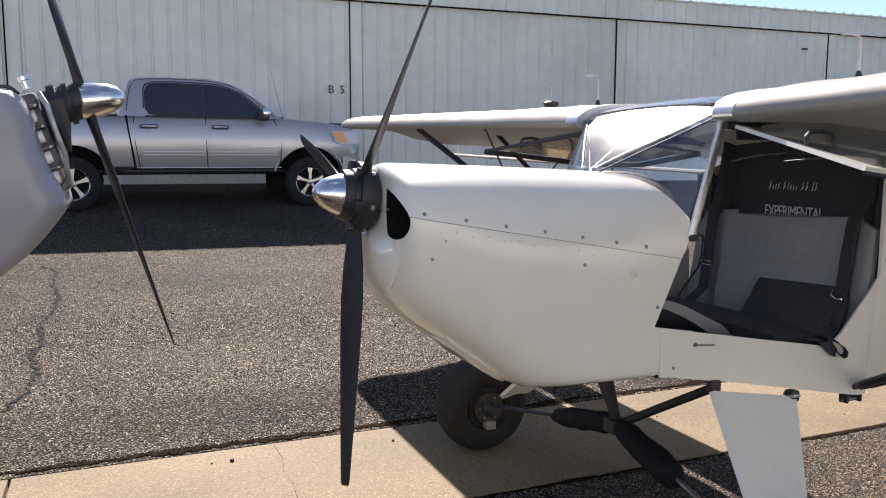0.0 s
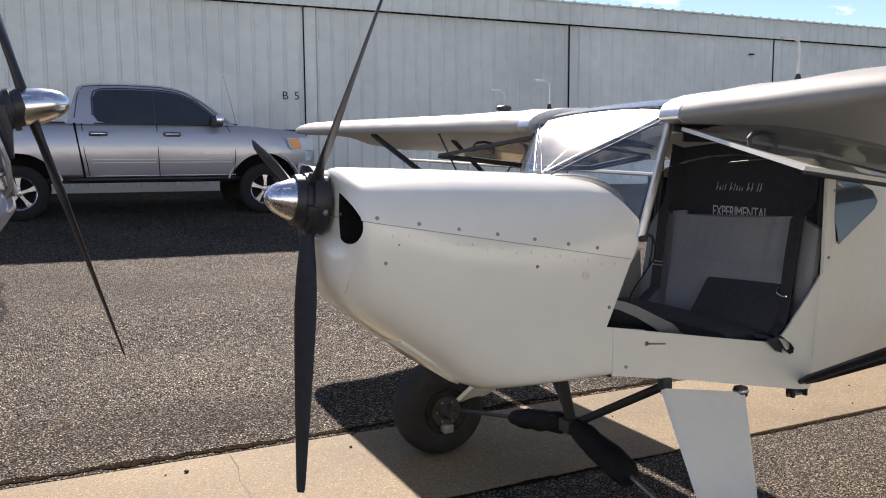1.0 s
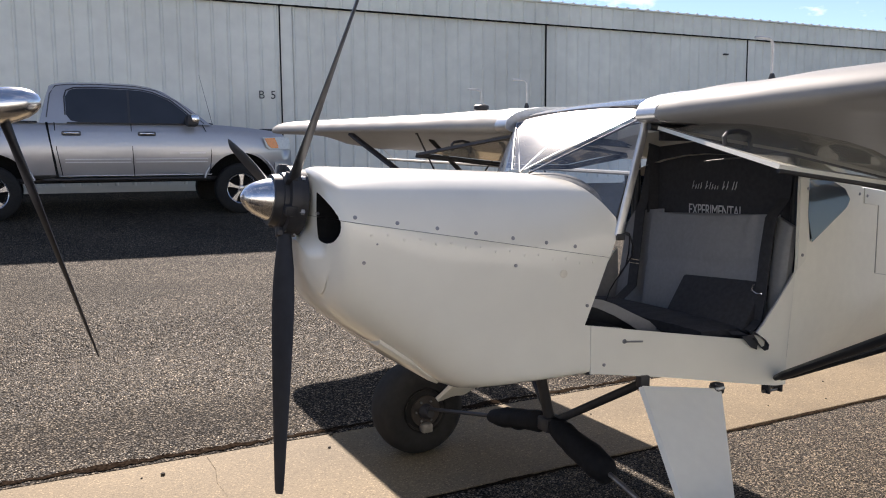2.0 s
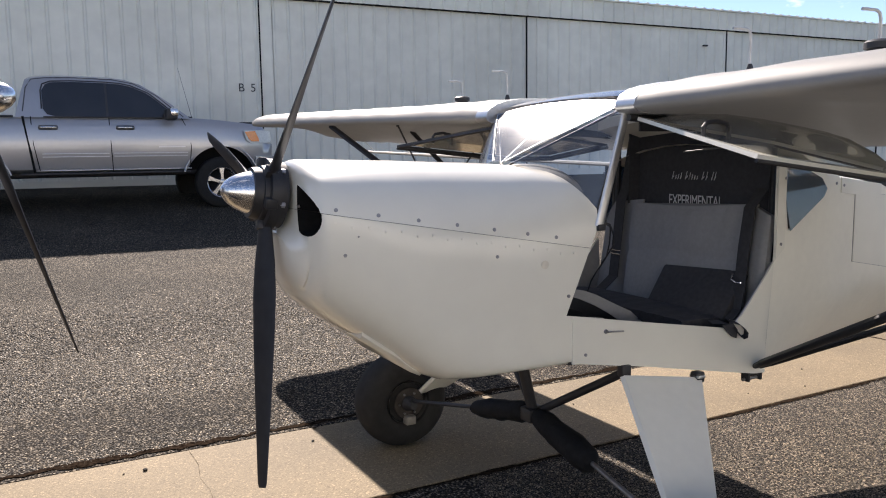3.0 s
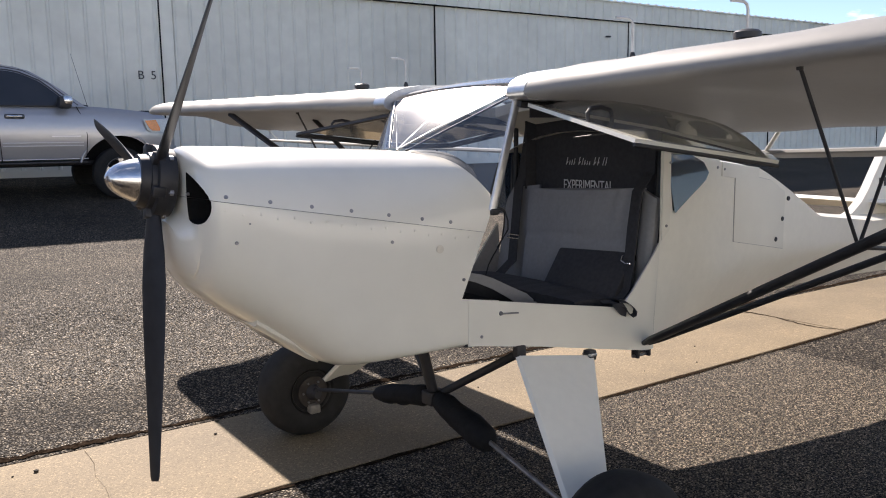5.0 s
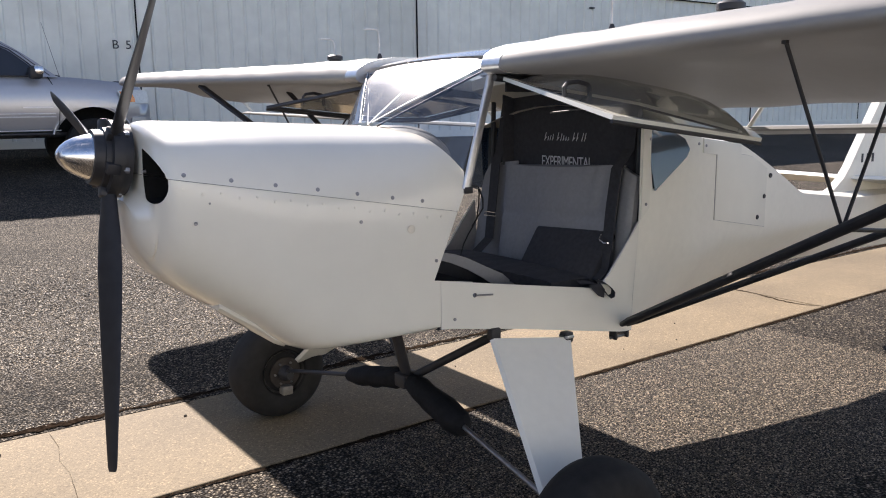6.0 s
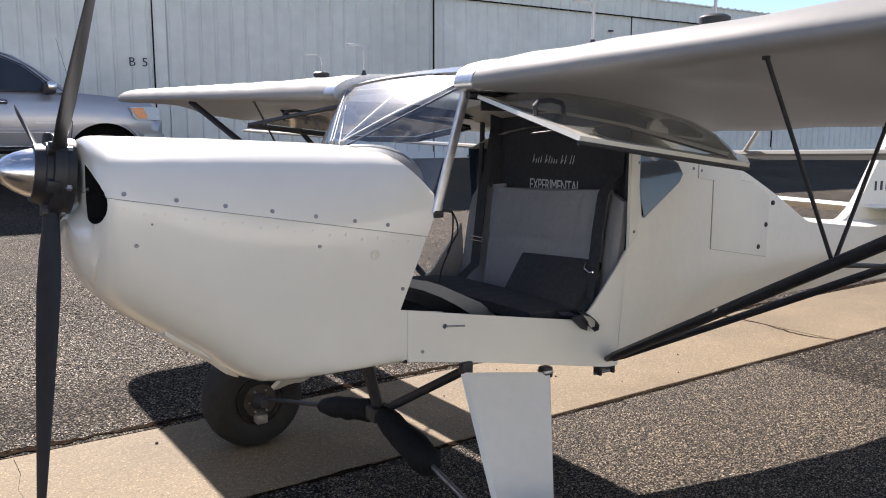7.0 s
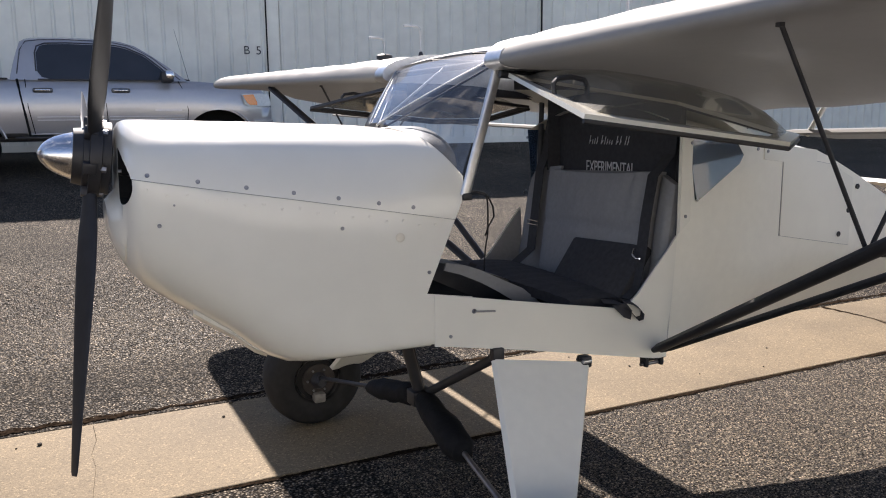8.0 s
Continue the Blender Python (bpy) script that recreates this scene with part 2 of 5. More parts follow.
def concrete_material():
    """Worn concrete: pale sandy paste with fine light and dark grains showing, and broad stains."""
    m = material("concrete", (0.192, 0.146, 0.086), 0.79, gloss=0.34, vary=0.30, scale=260, stain=0.26, stain_scale=1.3, bump=0.8, bump_scale=130, random_vary=0.03)
    n, l = m.node_tree.nodes, m.node_tree.links
    b = n["Principled BSDF"]
    under = b.inputs["Base Color"].links[0].from_socket
    co = n.new("ShaderNodeTexCoord")
    v = n.new("ShaderNodeTexVoronoi")
    v.inputs["Scale"].default_value = 150
    l.new(co.outputs["Object"], v.inputs["Vector"])
    sep = n.new("ShaderNodeSeparateColor")
    l.new(v.outputs["Color"], sep.inputs[0])
    cr = n.new("ShaderNodeValToRGB")
    cr.color_ramp.interpolation = "LINEAR"
    e = cr.color_ramp.elements
    e[0].position, e[0].color = 0.0, (0.62, 0.61, 0.60, 1)
    e[1].position, e[1].color = 1.0, (1.7, 1.7, 1.7, 1)
    for at, grey in ((0.12, 0.86), (0.45, 0.96), (0.80, 1.05), (0.93, 1.25)):
        mid = e.new(at)
        mid.color = (grey, grey, grey, 1)
    l.new(sep.outputs[0], cr.inputs[0])
    mul = n.new("ShaderNodeMixRGB")
    mul.blend_type = "MULTIPLY"
    mul.inputs[0].default_value = 1.0
    l.new(under, mul.inputs[1])
    l.new(cr.outputs[0], mul.inputs[2])
    l.new(mul.outputs[0], b.inputs["Base Color"])
    return m


CONCRETE = concrete_material()


# ---- mesh helpers ----
def part(name, bm, mat, parent=None, label="", smooth=True, category="", kind="", group=""):
    me = bpy.data.meshes.new(name)
    bmesh.ops.recalc_face_normals(bm, faces=bm.faces)
    if smooth:
        for f in bm.faces:
            f.smooth = True
        for e in bm.edges:
            if len(e.link_faces) == 2 and e.calc_face_angle(0) > radians(38):
                e.smooth = False
    bm.to_mesh(me)
    bm.free()
    me.materials.append(mat)
    ob = new(name, me)
    if parent:
        ob.parent = parent
    return tagged(ob, label, category, group, kind)


def empty(name, label, category, at=(0, 0, 0), group=""):
    ob = new(name)
    ob.matrix_basis = Matrix.Translation(at)
    return tagged(ob, label, category, group)


def add_box(bm, lo, hi, m=None, bevel=0.0):
    c = [(a + b) / 2 for a, b in zip(lo, hi)]
    s = [abs(b - a) for a, b in zip(lo, hi)]
    mat = Matrix.Translation(c) @ Matrix.Diagonal((*s, 1))
    r = bmesh.ops.create_cube(bm, size=1, matrix=(m @ mat) if m else mat)
    if bevel:
        es = list({e for v in r["verts"] for e in v.link_edges})
        bmesh.ops.bevel(bm, geom=es, offset=bevel, segments=2, affect="EDGES", profile=0.5)
    return bm


def box(lo, hi, bevel=0.0, m=None):
    return add_box(bmesh.new(), lo, hi, m, bevel)


def add_rod(bm, a, b, r0, r1=None, seg=12, flat=1.0, side=(0, 0, 1)):
    """A capped rod from a to b; flat squeezes it across the direction side."""
    a, b = Vector(a), Vector(b)
    r1 = r0 if r1 is None else r1
    w = (b - a).normalized()
    s = Vector(side)
    s = (s - w * s.dot(w))
    if s.length < 1e-4:
        s = Vector((1, 0, 0)) - w * w.x
    s.normalize()
    q = w.cross(s)
    rings = []
    for p, r in ((a, r0), (b, r1)):
        rings.append([bm.verts.new(p + s * (r * flat * math.cos(t)) + q * (r * math.sin(t))) for t in [2 * math.pi * k / seg for k in range(seg)]])
    for k in range(seg):
        bm.faces.new((rings[0][k], rings[0][(k + 1) % seg], rings[1][(k + 1) % seg], rings[1][k]))
    bm.faces.new(rings[0])
    bm.faces.new(rings[1])
    return bm


def rod(a, b, r0, r1=None, seg=12, flat=1.0, side=(0, 0, 1)):
    return add_rod(bmesh.new(), a, b, r0, r1, seg, flat, side)


def add_pipe(bm, pts, r, seg=8):
    """A bent round bar along pts."""
    pts = [Vector(p) for p in pts]
    rings = []
    up = None
    for i, p in enumerate(pts):
        w = (pts[min(i + 1, len(pts) - 1)] - pts[max(i - 1, 0)]).normalized()
        if up is None:
            up = Vector((0, 0, 1)) if abs(w.z) < 0.9 else Vector((1, 0, 0))
        s = (up - w * up.dot(w)).normalized()
        up = s
        q = w.cross(s)
        rings.append([bm.verts.new(p + s * (r * math.cos(t)) + q * (r * math.sin(t))) for t in [2 * math.pi * k / seg for k in range(seg)]])
    for a, b in zip(rings, rings[1:]):
        for k in range(seg):
            bm.faces.new((a[k], a[(k + 1) % seg], b[(k + 1) % seg], b[k]))
    bm.faces.new(rings[0])
    bm.faces.new(rings[-1])
    return bm


def pipe(pts, r, seg=8):
    return add_pipe(bmesh.new(), pts, r, seg)


def add_loft(bm, sections, closed=True, cap=True):
    rings = [[bm.verts.new(p) for p in sec] for sec in sections]
    n = len(rings[0])
    for a, b in zip(rings, rings[1:]):
        for k in range(n if closed else n - 1):
            bm.faces.new((a[k], a[(k + 1) % n], b[(k + 1) % n], b[k]))
    if cap and closed:
        bm.faces.new(rings[0])
        bm.faces.new(rings[-1])
    return bm


def loft(sections, closed=True, cap=True):
    return add_loft(bmesh.new(), sections, closed, cap)


def add_turned(bm, profile, m, seg=24):
    """A turned body: profile of (along, radius) about the local x axis of m."""
    rings = []
    for x, r in profile:
        rings.append([bm.verts.new(m @ Vector((x, r * math.cos(t), r * math.sin(t)))) for t in [2 * math.pi * k / seg for k in range(seg)]])
    for a, b in zip(rings, rings[1:]):
        for k in range(seg):
            bm.faces.new((a[k], a[(k + 1) % seg], b[(k + 1) % seg], b[k]))
    bm.faces.new(rings[0])
    bm.faces.new(rings[-1])
    return bm


def turned(profile, m, seg=24):
    return add_turned(bmesh.new(), profile, m, seg)


def plate(outline, depth, m):
    """A flat plate: outline of (u, v) in the local xz plane of m, depth along local y."""
    bm = bmesh.new()
    a = [bm.verts.new(m @ Vector((u, 0, v))) for u, v in outline]
    b = [bm.verts.new(m @ Vector((u, depth, v))) for u, v in outline]
    bm.faces.new(a)
    bm.faces.new(b[::-1])
    for k in range(len(a)):
        j = (k + 1) % len(a)
        bm.faces.new((a[k], b[k], b[j], a[j]))
    return bm


def side_xs(a, b, n):
    return [a + (b - a) * k / n for k in range(n + 1)]


def lerp(table, x):
    """Straight lines through a table of (x, value)."""
    return float(np.interp(x, [r[0] for r in table], [r[1] for r in table]))


def smooth(table, x):
    """A smooth curve through a table of (x, value)."""
    xs, ys = [r[0] for r in table], [r[1] for r in table]
    if x <= xs[0]:
        return ys[0]
    if x >= xs[-1]:
        return ys[-1]
    i = max(k for k in range(len(xs) - 1) if xs[k] <= x)
    h = xs[i + 1] - xs[i]
    t = (x - xs[i]) / h

    def slope(k):
        if k == 0:
            return (ys[1] - ys[0]) / (xs[1] - xs[0])
        if k == len(xs) - 1:
            return (ys[-1] - ys[-2]) / (xs[-1] - xs[-2])
        a, b = (ys[k] - ys[k - 1]) / (xs[k] - xs[k - 1]), (ys[k + 1] - ys[k]) / (xs[k + 1] - xs[k])
        return 0.0 if a * b <= 0 else 2 * a * b / (a + b)

    return (2 * t**3 - 3 * t**2 + 1) * ys[i] + (t**3 - 2 * t**2 + t) * h * slope(i) + (3 * t**2 - 2 * t**3) * ys[i + 1] + (t**3 - t**2) * h * slope(i + 1)


# ---- ground ----
RISE = [(-60, 0.0), (1.42, 0.0), (4.5, 0.12), (7.7, 0.31), (10.2, 0.58), (13.4, 0.86), (20, 0.95), (400, 0.95)]
STRIP = (0.43, 1.38)


def ground_z(y):
    return smooth(RISE, y)


def ground_sheet():
    bm = bmesh.new()
    xs = [-400, -100, -30, -12, -6, -3, 0, 3, 6, 12, 30, 100, 400]
    ys = [-400, -100, -30, -8, -3, 0.43, 0.431, 1.38, 1.381, 2.5, 3.5, 4.5, 5.5, 6.5, 7.5, 8.5, 9.5, 10.5, 12, 13.4, 20, 100, 400]
    grid = [[bm.verts.new((x, y, ground_z(y) - (0.03 if y in (0.431, 1.38) else 0))) for x in xs] for y in ys]
    for a, b in zip(grid, grid[1:]):
        for k in range(len(xs) - 1):
            bm.faces.new((a[k], a[k + 1], b[k + 1], b[k]))
    return part("ground", bm, ASPHALT, None, "coarse grey asphalt apron with exposed pale stones", False, "ground", "structure")


ground_sheet()


CRACK = [(-2.794, 6.775), (-2.641, 6.432), (-2.659, 5.884), (-2.568, 5.37), (-2.567, 4.735), (-2.646, 4.288), (-2.598, 3.84), (-2.623, 3.4), (-2.553, 3.047), (-2.591, 2.659), (-2.646, 2.474), (-2.75, 2.1), (-2.80, 1.45)]


def loose_stones():
    """The stones that stand out of the worn binder: low five-sided chips, set close together."""
    rng = np.random.default_rng(7)
    verts, faces, base = [], [], 0
    for x0, x1, y0, y1, step, tall in ((-3.4, 1.0, 1.45, 5.6, 0.0140, 0.0062), (-0.4, 2.7, -1.05, 0.415, 0.0086, 0.0016)):
        gx, gy = np.meshgrid(np.arange(x0, x1, step), np.arange(y0, y1, step))
        n = gx.size
        cx = gx.ravel() + rng.uniform(-0.5, 0.5, n) * step
        cy = gy.ravel() + rng.uniform(-0.5, 0.5, n) * step
        cz = np.array([ground_z(v) for v in gy[:, 0]]).repeat(gx.shape[1])
        edge = np.minimum(np.minimum(cx - x0, x1 - cx), np.minimum(np.abs(cy - y0), np.abs(y1 - cy)))
        keep = rng.uniform(0, 1, n) < np.clip(0.6 + edge / 0.2, 0, 0.96) * np.clip((y1 - cy) / 2.6 if y1 > 3 else 1.0, 0.0, 1.0)
        keep &= np.abs(cx - np.interp(cy, [p[1] for p in CRACK[::-1]], [p[0] for p in CRACK[::-1]])) > 0.026
        cx, cy, cz = cx[keep], cy[keep], cz[keep]
        n = len(cx)
        r = rng.uniform(0.30, 0.66, n) * step
        h = rng.uniform(0.25, 1.0, n) * rng.uniform(0.5, 1, n) * tall
        turn = rng.uniform(0, 6.283, n)
        tilt, tdir = rng.uniform(0, 0.45, n), rng.uniform(0, 6.283, n)
        pts = np.zeros((n, 10, 3))
        for k in range(5):
            a = turn + 1.2566 * k + rng.uniform(-0.35, 0.35, n)
            rr = r * rng.uniform(0.75, 1.2, n)
            pts[:, k] = np.stack([cx + rr * np.cos(a), cy + rr * np.sin(a), cz - 0.001], 1)
            tx, ty = rr * 0.7 * np.cos(a), rr * 0.7 * np.sin(a)
            pts[:, k + 5] = np.stack([cx + tx, cy + ty, cz + h + tilt * (tx * np.cos(tdir) + ty * np.sin(tdir))], 1)
        verts.append(pts.reshape(-1, 3))
        first = base + 10 * np.arange(n)
        for k in range(5):
            j = (k + 1) % 5
            faces.append(np.stack([first + k, first + j, first + j + 5, first + k + 5], 1))
        faces.append(np.stack([first + 5, first + 6, first + 7, first + 8], 1))
        faces.append(np.stack([first + 5, first + 8, first + 9, first + 5], 1)[:, :3])
        base += 10 * n
    co = np.concatenate(verts)
    loops = np.concatenate([f.ravel() for f in faces])
    counts = np.concatenate([np.full(len(f), f.shape[1]) for f in faces])
    me = bpy.data.meshes.new("gravel")
    me.vertices.add(len(co))
    me.vertices.foreach_set("co", co.ravel())
    me.loops.add(len(loops))
    me.loops.foreach_set("vertex_index", loops.astype(np.int32))
    me.polygons.add(len(counts))
    me.polygons.foreach_set("loop_start", np.concatenate([[0], np.cumsum(counts)[:-1]]).astype(np.int32))
    me.update(calc_edges=True)
    me.validate()
    me.materials.append(CHIPS)
    return tagged(new("gravel", me), "pale and dark stone chips standing out of the asphalt", "gravel", "", "stuff")


loose_stones()
strip = empty("pavement", "pale concrete drainage strip set into the asphalt", "pavement")
strip["kind"] = "structure"
for k in range(-6, 6):
    part("slab", box((-2.54 + 6.04 * k + 0.006, STRIP[0] + 0.008, -0.1), (-2.54 + 6.04 * (k + 1) - 0.006, STRIP[1] - 0.01, 0.003), 0.006), CONCRETE, strip, smooth=False)

# ---- hangar ----
WALL = Matrix.Translation((2.42, 13.3, 0)) @ pose(0, 0, 0, 0, 0, -2.6)


def ribbed(x0, x1, z0, z1, y, pitch=0.3048, deep=0.03):
    """Steel siding: flat pans with raised ribs."""
    bm = bmesh.new()
    pts = []
    x = x0
    while x < x1 - 0.01:
        pts += [(x, 0), (x + pitch - 0.075, 0), (x + pitch - 0.05, -deep), (x + pitch - 0.025, -deep)]
        x += pitch
    pts.append((x1, 0))
    lo = [bm.verts.new(WALL @ Vector((a, y + b, z0))) for a, b in pts]
    hi = [bm.verts.new(WALL @ Vector((a, y + b, z1))) for a, b in pts]
    for k in range(len(pts) - 1):
        bm.faces.new((lo[k], lo[k + 1], hi[k + 1], hi[k]))
    return bm


hangar = empty("hangar", "long low hangar with beige ribbed steel sliding doors", "hangar")
hangar["kind"] = "structure"
for k in range(-5, 16):
    a = k * 6.15
    part("door", ribbed(a + 0.012, a + 6.15 - 0.012, 0.80, 4.5, 0.0 if k % 2 else 0.012), HANGAR, hangar, smooth=False)
    part("door_rail", box((a + 0.02, -0.035, 0.80), (a + 6.13, 0.02, 0.98), 0.0, WALL), HANGAR, hangar, smooth=False)
    part("door_seal", box((a - 0.014, -0.02, 0.80), (a + 0.010, 0.05, 4.5), 0.0, WALL), DARKIN, hangar, smooth=False)
part("fascia", ribbed(-42, 96, 4.47, 4.93, -0.10), HANGAR, hangar, smooth=False)
part("wall", box((-42, 0.16, 0.4), (96, 0.4, 4.9), m=WALL), HANGAR, hangar, smooth=False)
part("roof", box((-42.2, -0.16, 4.93), (96.2, 14, 4.96), m=WALL), HANGAR, hangar, smooth=False)
bm = bmesh.new()
for k in range(450):
    add_box(bm, (-42 + 0.3048 * k, -0.17, 4.955), (-41.95 + 0.3048 * k, 0.6, 4.985), WALL)
part("roof_ribs", bm, HANGAR, hangar, smooth=False)
part("eave_shadow_gap", box((-42, -0.095, 4.455), (96, 0.10, 4.475), 0.0, WALL), DARKIN, hangar, smooth=False)


# unseen hangar row across the apron, placed and cut to shape the bounce light
unseen_row = empty("hangar", "unseen plain beige hangar row across the apron, set to bounce light", "hangar")
unseen_row["kind"] = "structure"
part("wall", box((-60, -15.3, -0.1), (12, -15.0, 4.6)), HANGAR, unseen_row, smooth=False)
part("roof", box((-60, -29, 4.6), (12.3, -14.8, 4.7)), HANGAR, unseen_row, smooth=False)
# ---- airplane ----
plane = empty("airplane", "white high-wing two-seat light airplane with both doors swung open", "airplane")


def cut(ob, cutters, mat):
    """Cuts the given solids out of ob; the cut faces take the material mat."""
    for bm in cutters:
        bmesh.ops.recalc_face_normals(bm, faces=bm.faces)
        me = bpy.data.meshes.new("cutter")
        bm.to_mesh(me)
        bm.free()
        me.materials.append(mat)
        tool = new("cutter", me)
        mod = ob.modifiers.new("cut", "BOOLEAN")
        mod.operation, mod.object, mod.solver, mod.material_mode = "DIFFERENCE", tool, "EXACT", "TRANSFER"
        bpy.context.view_layer.update()
        done = bpy.data.meshes.new_from_object(ob.evaluated_get(bpy.context.evaluated_depsgraph_get()))
        ob.modifiers.remove(mod)
        ob.data = done
        bpy.data.objects.remove(tool)
        bpy.data.meshes.remove(me)
    return ob


# cowl stations: x, half width, top, bottom, height of the widest point
COWL = [
    (-1.328, 0.12, 1.165, 1.085, 1.125), (-1.322, 0.15, 1.170, 1.055, 1.115), (-1.314, 0.18, 1.18, 1.030, 1.115), (-1.304, 0.205, 1.188, 1.005, 1.12), (-1.295, 0.222, 1.20, 0.988, 1.13),
    (-1.290, 0.236, 1.345, 0.980, 1.20), (-1.285, 0.254, 1.370, 0.970, 1.222), (-1.278, 0.275, 1.383, 0.958, 1.228), (-1.266, 0.297, 1.389, 0.944, 1.228), (-1.25, 0.307, 1.391, 0.926, 1.222), (-1.22, 0.316, 1.391, 0.900, 1.21),
    (-1.19, 0.322, 1.390, 0.877, 1.195), (-1.08, 0.341, 1.387, 0.806, 1.14), (-1.01, 0.351, 1.384, 0.758, 1.11), (-0.95, 0.356, 1.383, 0.705, 1.095),
    (-0.88, 0.360, 1.380, 0.676, 1.07), (-0.74, 0.374, 1.374, 0.690, 1.05), (-0.60, 0.389, 1.368, 0.700, 1.03), (-0.46, 0.4035, 1.350, 0.704, 1.01), (-0.34, 0.415, 1.32, 0.698, 1.00),
]


def low_power(x):
    return lerp([(-1.4, 2.7), (-1.25, 3.1), (-1.1, 3.6), (-1.0, 4.0), (-0.90, 5.0), (-0.82, 9.0), (-0.70, 18.0), (-0.60, 26.0), (-0.34, 30.0)], x)


def high_power(x):
    return lerp([(-1.32, 1.7), (-1.27, 1.75), (-1.22, 2.05), (-1.1, 2.45), (-0.9, 2.7), (-0.6, 3.0), (-0.45, 4.2), (-0.34, 5.0)], x)


def cowl_at(x):
    return [smooth([(c[0], c[i]) for c in COWL], x) for i in range(1, 5)]


def cowl_section(x, n=56, grow=0.0):
    w, zt, zb, zm = cowl_at(x)
    pts = []
    for k in range(n):
        t = 2 * math.pi * k / n
        c, s = math.cos(t), math.sin(t)
        e = high_power(x) if s > 0 else low_power(x)
        y = (w + grow) * math.copysign(abs(c) ** (2 / e), c)
        h = (zt - zm + grow) if s > 0 else (zm - zb + grow)
        pts.append((x, y, zm + h * math.copysign(abs(s) ** (2 / e), s)))
    return pts


def seam_z(x):
    return 1.242 + (x + 1.285) * (1.087 - 1.242) / (-0.369 + 1.285)


def cowl_y(x, z, grow=0.0):
    """How far the cowl's skin stands out at x, z."""
    w, zt, zb, zm = cowl_at(x)
    e = high_power(x) if z > zm else low_power(x)
    h = (zt - zm) if z > zm else (zm - zb)
    return (w + grow) * max(0.0, 1 - (abs(z - zm) / h) ** e) ** (1 / e)


COWL_X = [c[0] for c in COWL[:10]] + side_xs(-1.22, -0.34, 18)


def half_cowl(upper):
    bm = loft([cowl_section(x, 72, 0.0022 if upper else 0.0) for x in COWL_X])
    a = Vector((-1.285, 0, 1.242))
    nrm = Vector((1.242 - 1.087, 0, -0.369 + 1.285)).normalized()
    bmesh.ops.bisect_plane(bm, geom=bm.verts[:] + bm.edges[:] + bm.faces[:], plane_co=a + nrm * (0.0007 if upper else -0.0007), plane_no=nrm, clear_inner=upper, clear_outer=not upper)
    bmesh.ops.holes_fill(bm, edges=[e for e in bm.edges if e.is_boundary])
    return bm


# cooling inlet in the blunt front face, as (y, z) from its inner edge round
INLET = []
for p0, p1, p2, p3 in (((0.130, 1.318), (0.155, 1.312), (0.274, 1.278), (0.287, 1.236)), ((0.287, 1.236), (0.294, 1.20), (0.268, 1.170), (0.225, 1.169)), ((0.225, 1.169), (0.185, 1.168), (0.162, 1.172), (0.150, 1.180)), ((0.150, 1.180), (0.132, 1.215), (0.128, 1.27), (0.130, 1.318))):
    for k in range(7):
        t = k / 7
        INLET.append(tuple(a * (1 - t) ** 3 + 3 * b * t * (1 - t) ** 2 + 3 * c * t * t * (1 - t) + d * t**3 for a, b, c, d in zip(p0, p1, p2, p3)))
DOORCUT = [(-0.484, 0.874), (-0.366, 1.160), (-0.353, 1.5), (-0.2, 1.5), (-0.2, 0.832)]


def inlet_cutters():
    turn = Matrix.Rotation(radians(90), 4, "Z")
    return [plate(INLET, 0.21, Matrix.Translation((-1.20, 0, 0)) @ turn), plate([(-u, v) for u, v in INLET], 0.21, Matrix.Translation((-1.20, 0, 0)) @ turn)]


upper = part("upper_cowl", half_cowl(True), WHITE, plane)
lower = part("lower_cowl", half_cowl(False), WHITE, plane)
# the rear edge sweeps back along the foot of the windshield
SWEEP = [(-0.546, 1.466), (-0.216, 1.018), (0.0, 1.018), (0.0, 1.6), (-0.546, 1.6)]
cut(upper, inlet_cutters() + [plate(SWEEP, 1.2, Matrix.Translation((0, -0.6, 0)))] + [plate(DOORCUT, 1.2, Matrix.Translation((0, -0.6, 0)))], DARKIN)
cut(lower, inlet_cutters() + [plate(DOORCUT, 1.2, Matrix.Translation((0, -0.6, 0)))], DARKIN)

# lip of the cooling outlet under the chin
rows = []
for k in range(13):
    u = k / 12
    x = -1.13 + 0.205 * u
    z = cowl_at(x)[2]
    d = 0.007 * math.sin(math.pi * min(1.0, 1.02 * u)) ** 0.8
    rows.append([(x, -0.225, z + 0.030), (x, -0.222, z - d + 0.014), (x, -0.205, z - d), (x, 0.205, z - d), (x, 0.222, z - d + 0.014), (x, 0.225, z + 0.030)])
part("outlet_lip", loft(rows), WHITE, plane)


def screw(x, z, r=0.0065, s=-1, proud=0.002, mat=None, y=None, name="screw"):
    y = cowl_y(x, z, 0.002) if y is None else y
    d = 0.01
    ty = (cowl_y(x, z + d) - cowl_y(x, z - d)) / (2 * d) if x < -0.5 else 0.0
    tx = (cowl_y(x + d, z) - cowl_y(x - d, z)) / (2 * d) if x < -0.5 else 0.0
    nrm = Vector((-tx, 1, -ty)).normalized()
    nrm.y *= s
    m = Matrix.Translation((x, s * y, z)) @ nrm.to_track_quat("X", "Z").to_matrix().to_4x4()
    return part(name, turned([(-0.004, r * 0.9), (proud * 0.4, r), (proud, r * 0.75), (proud * 0.6, r * 0.3)], m, 12), mat or STEEL, plane)


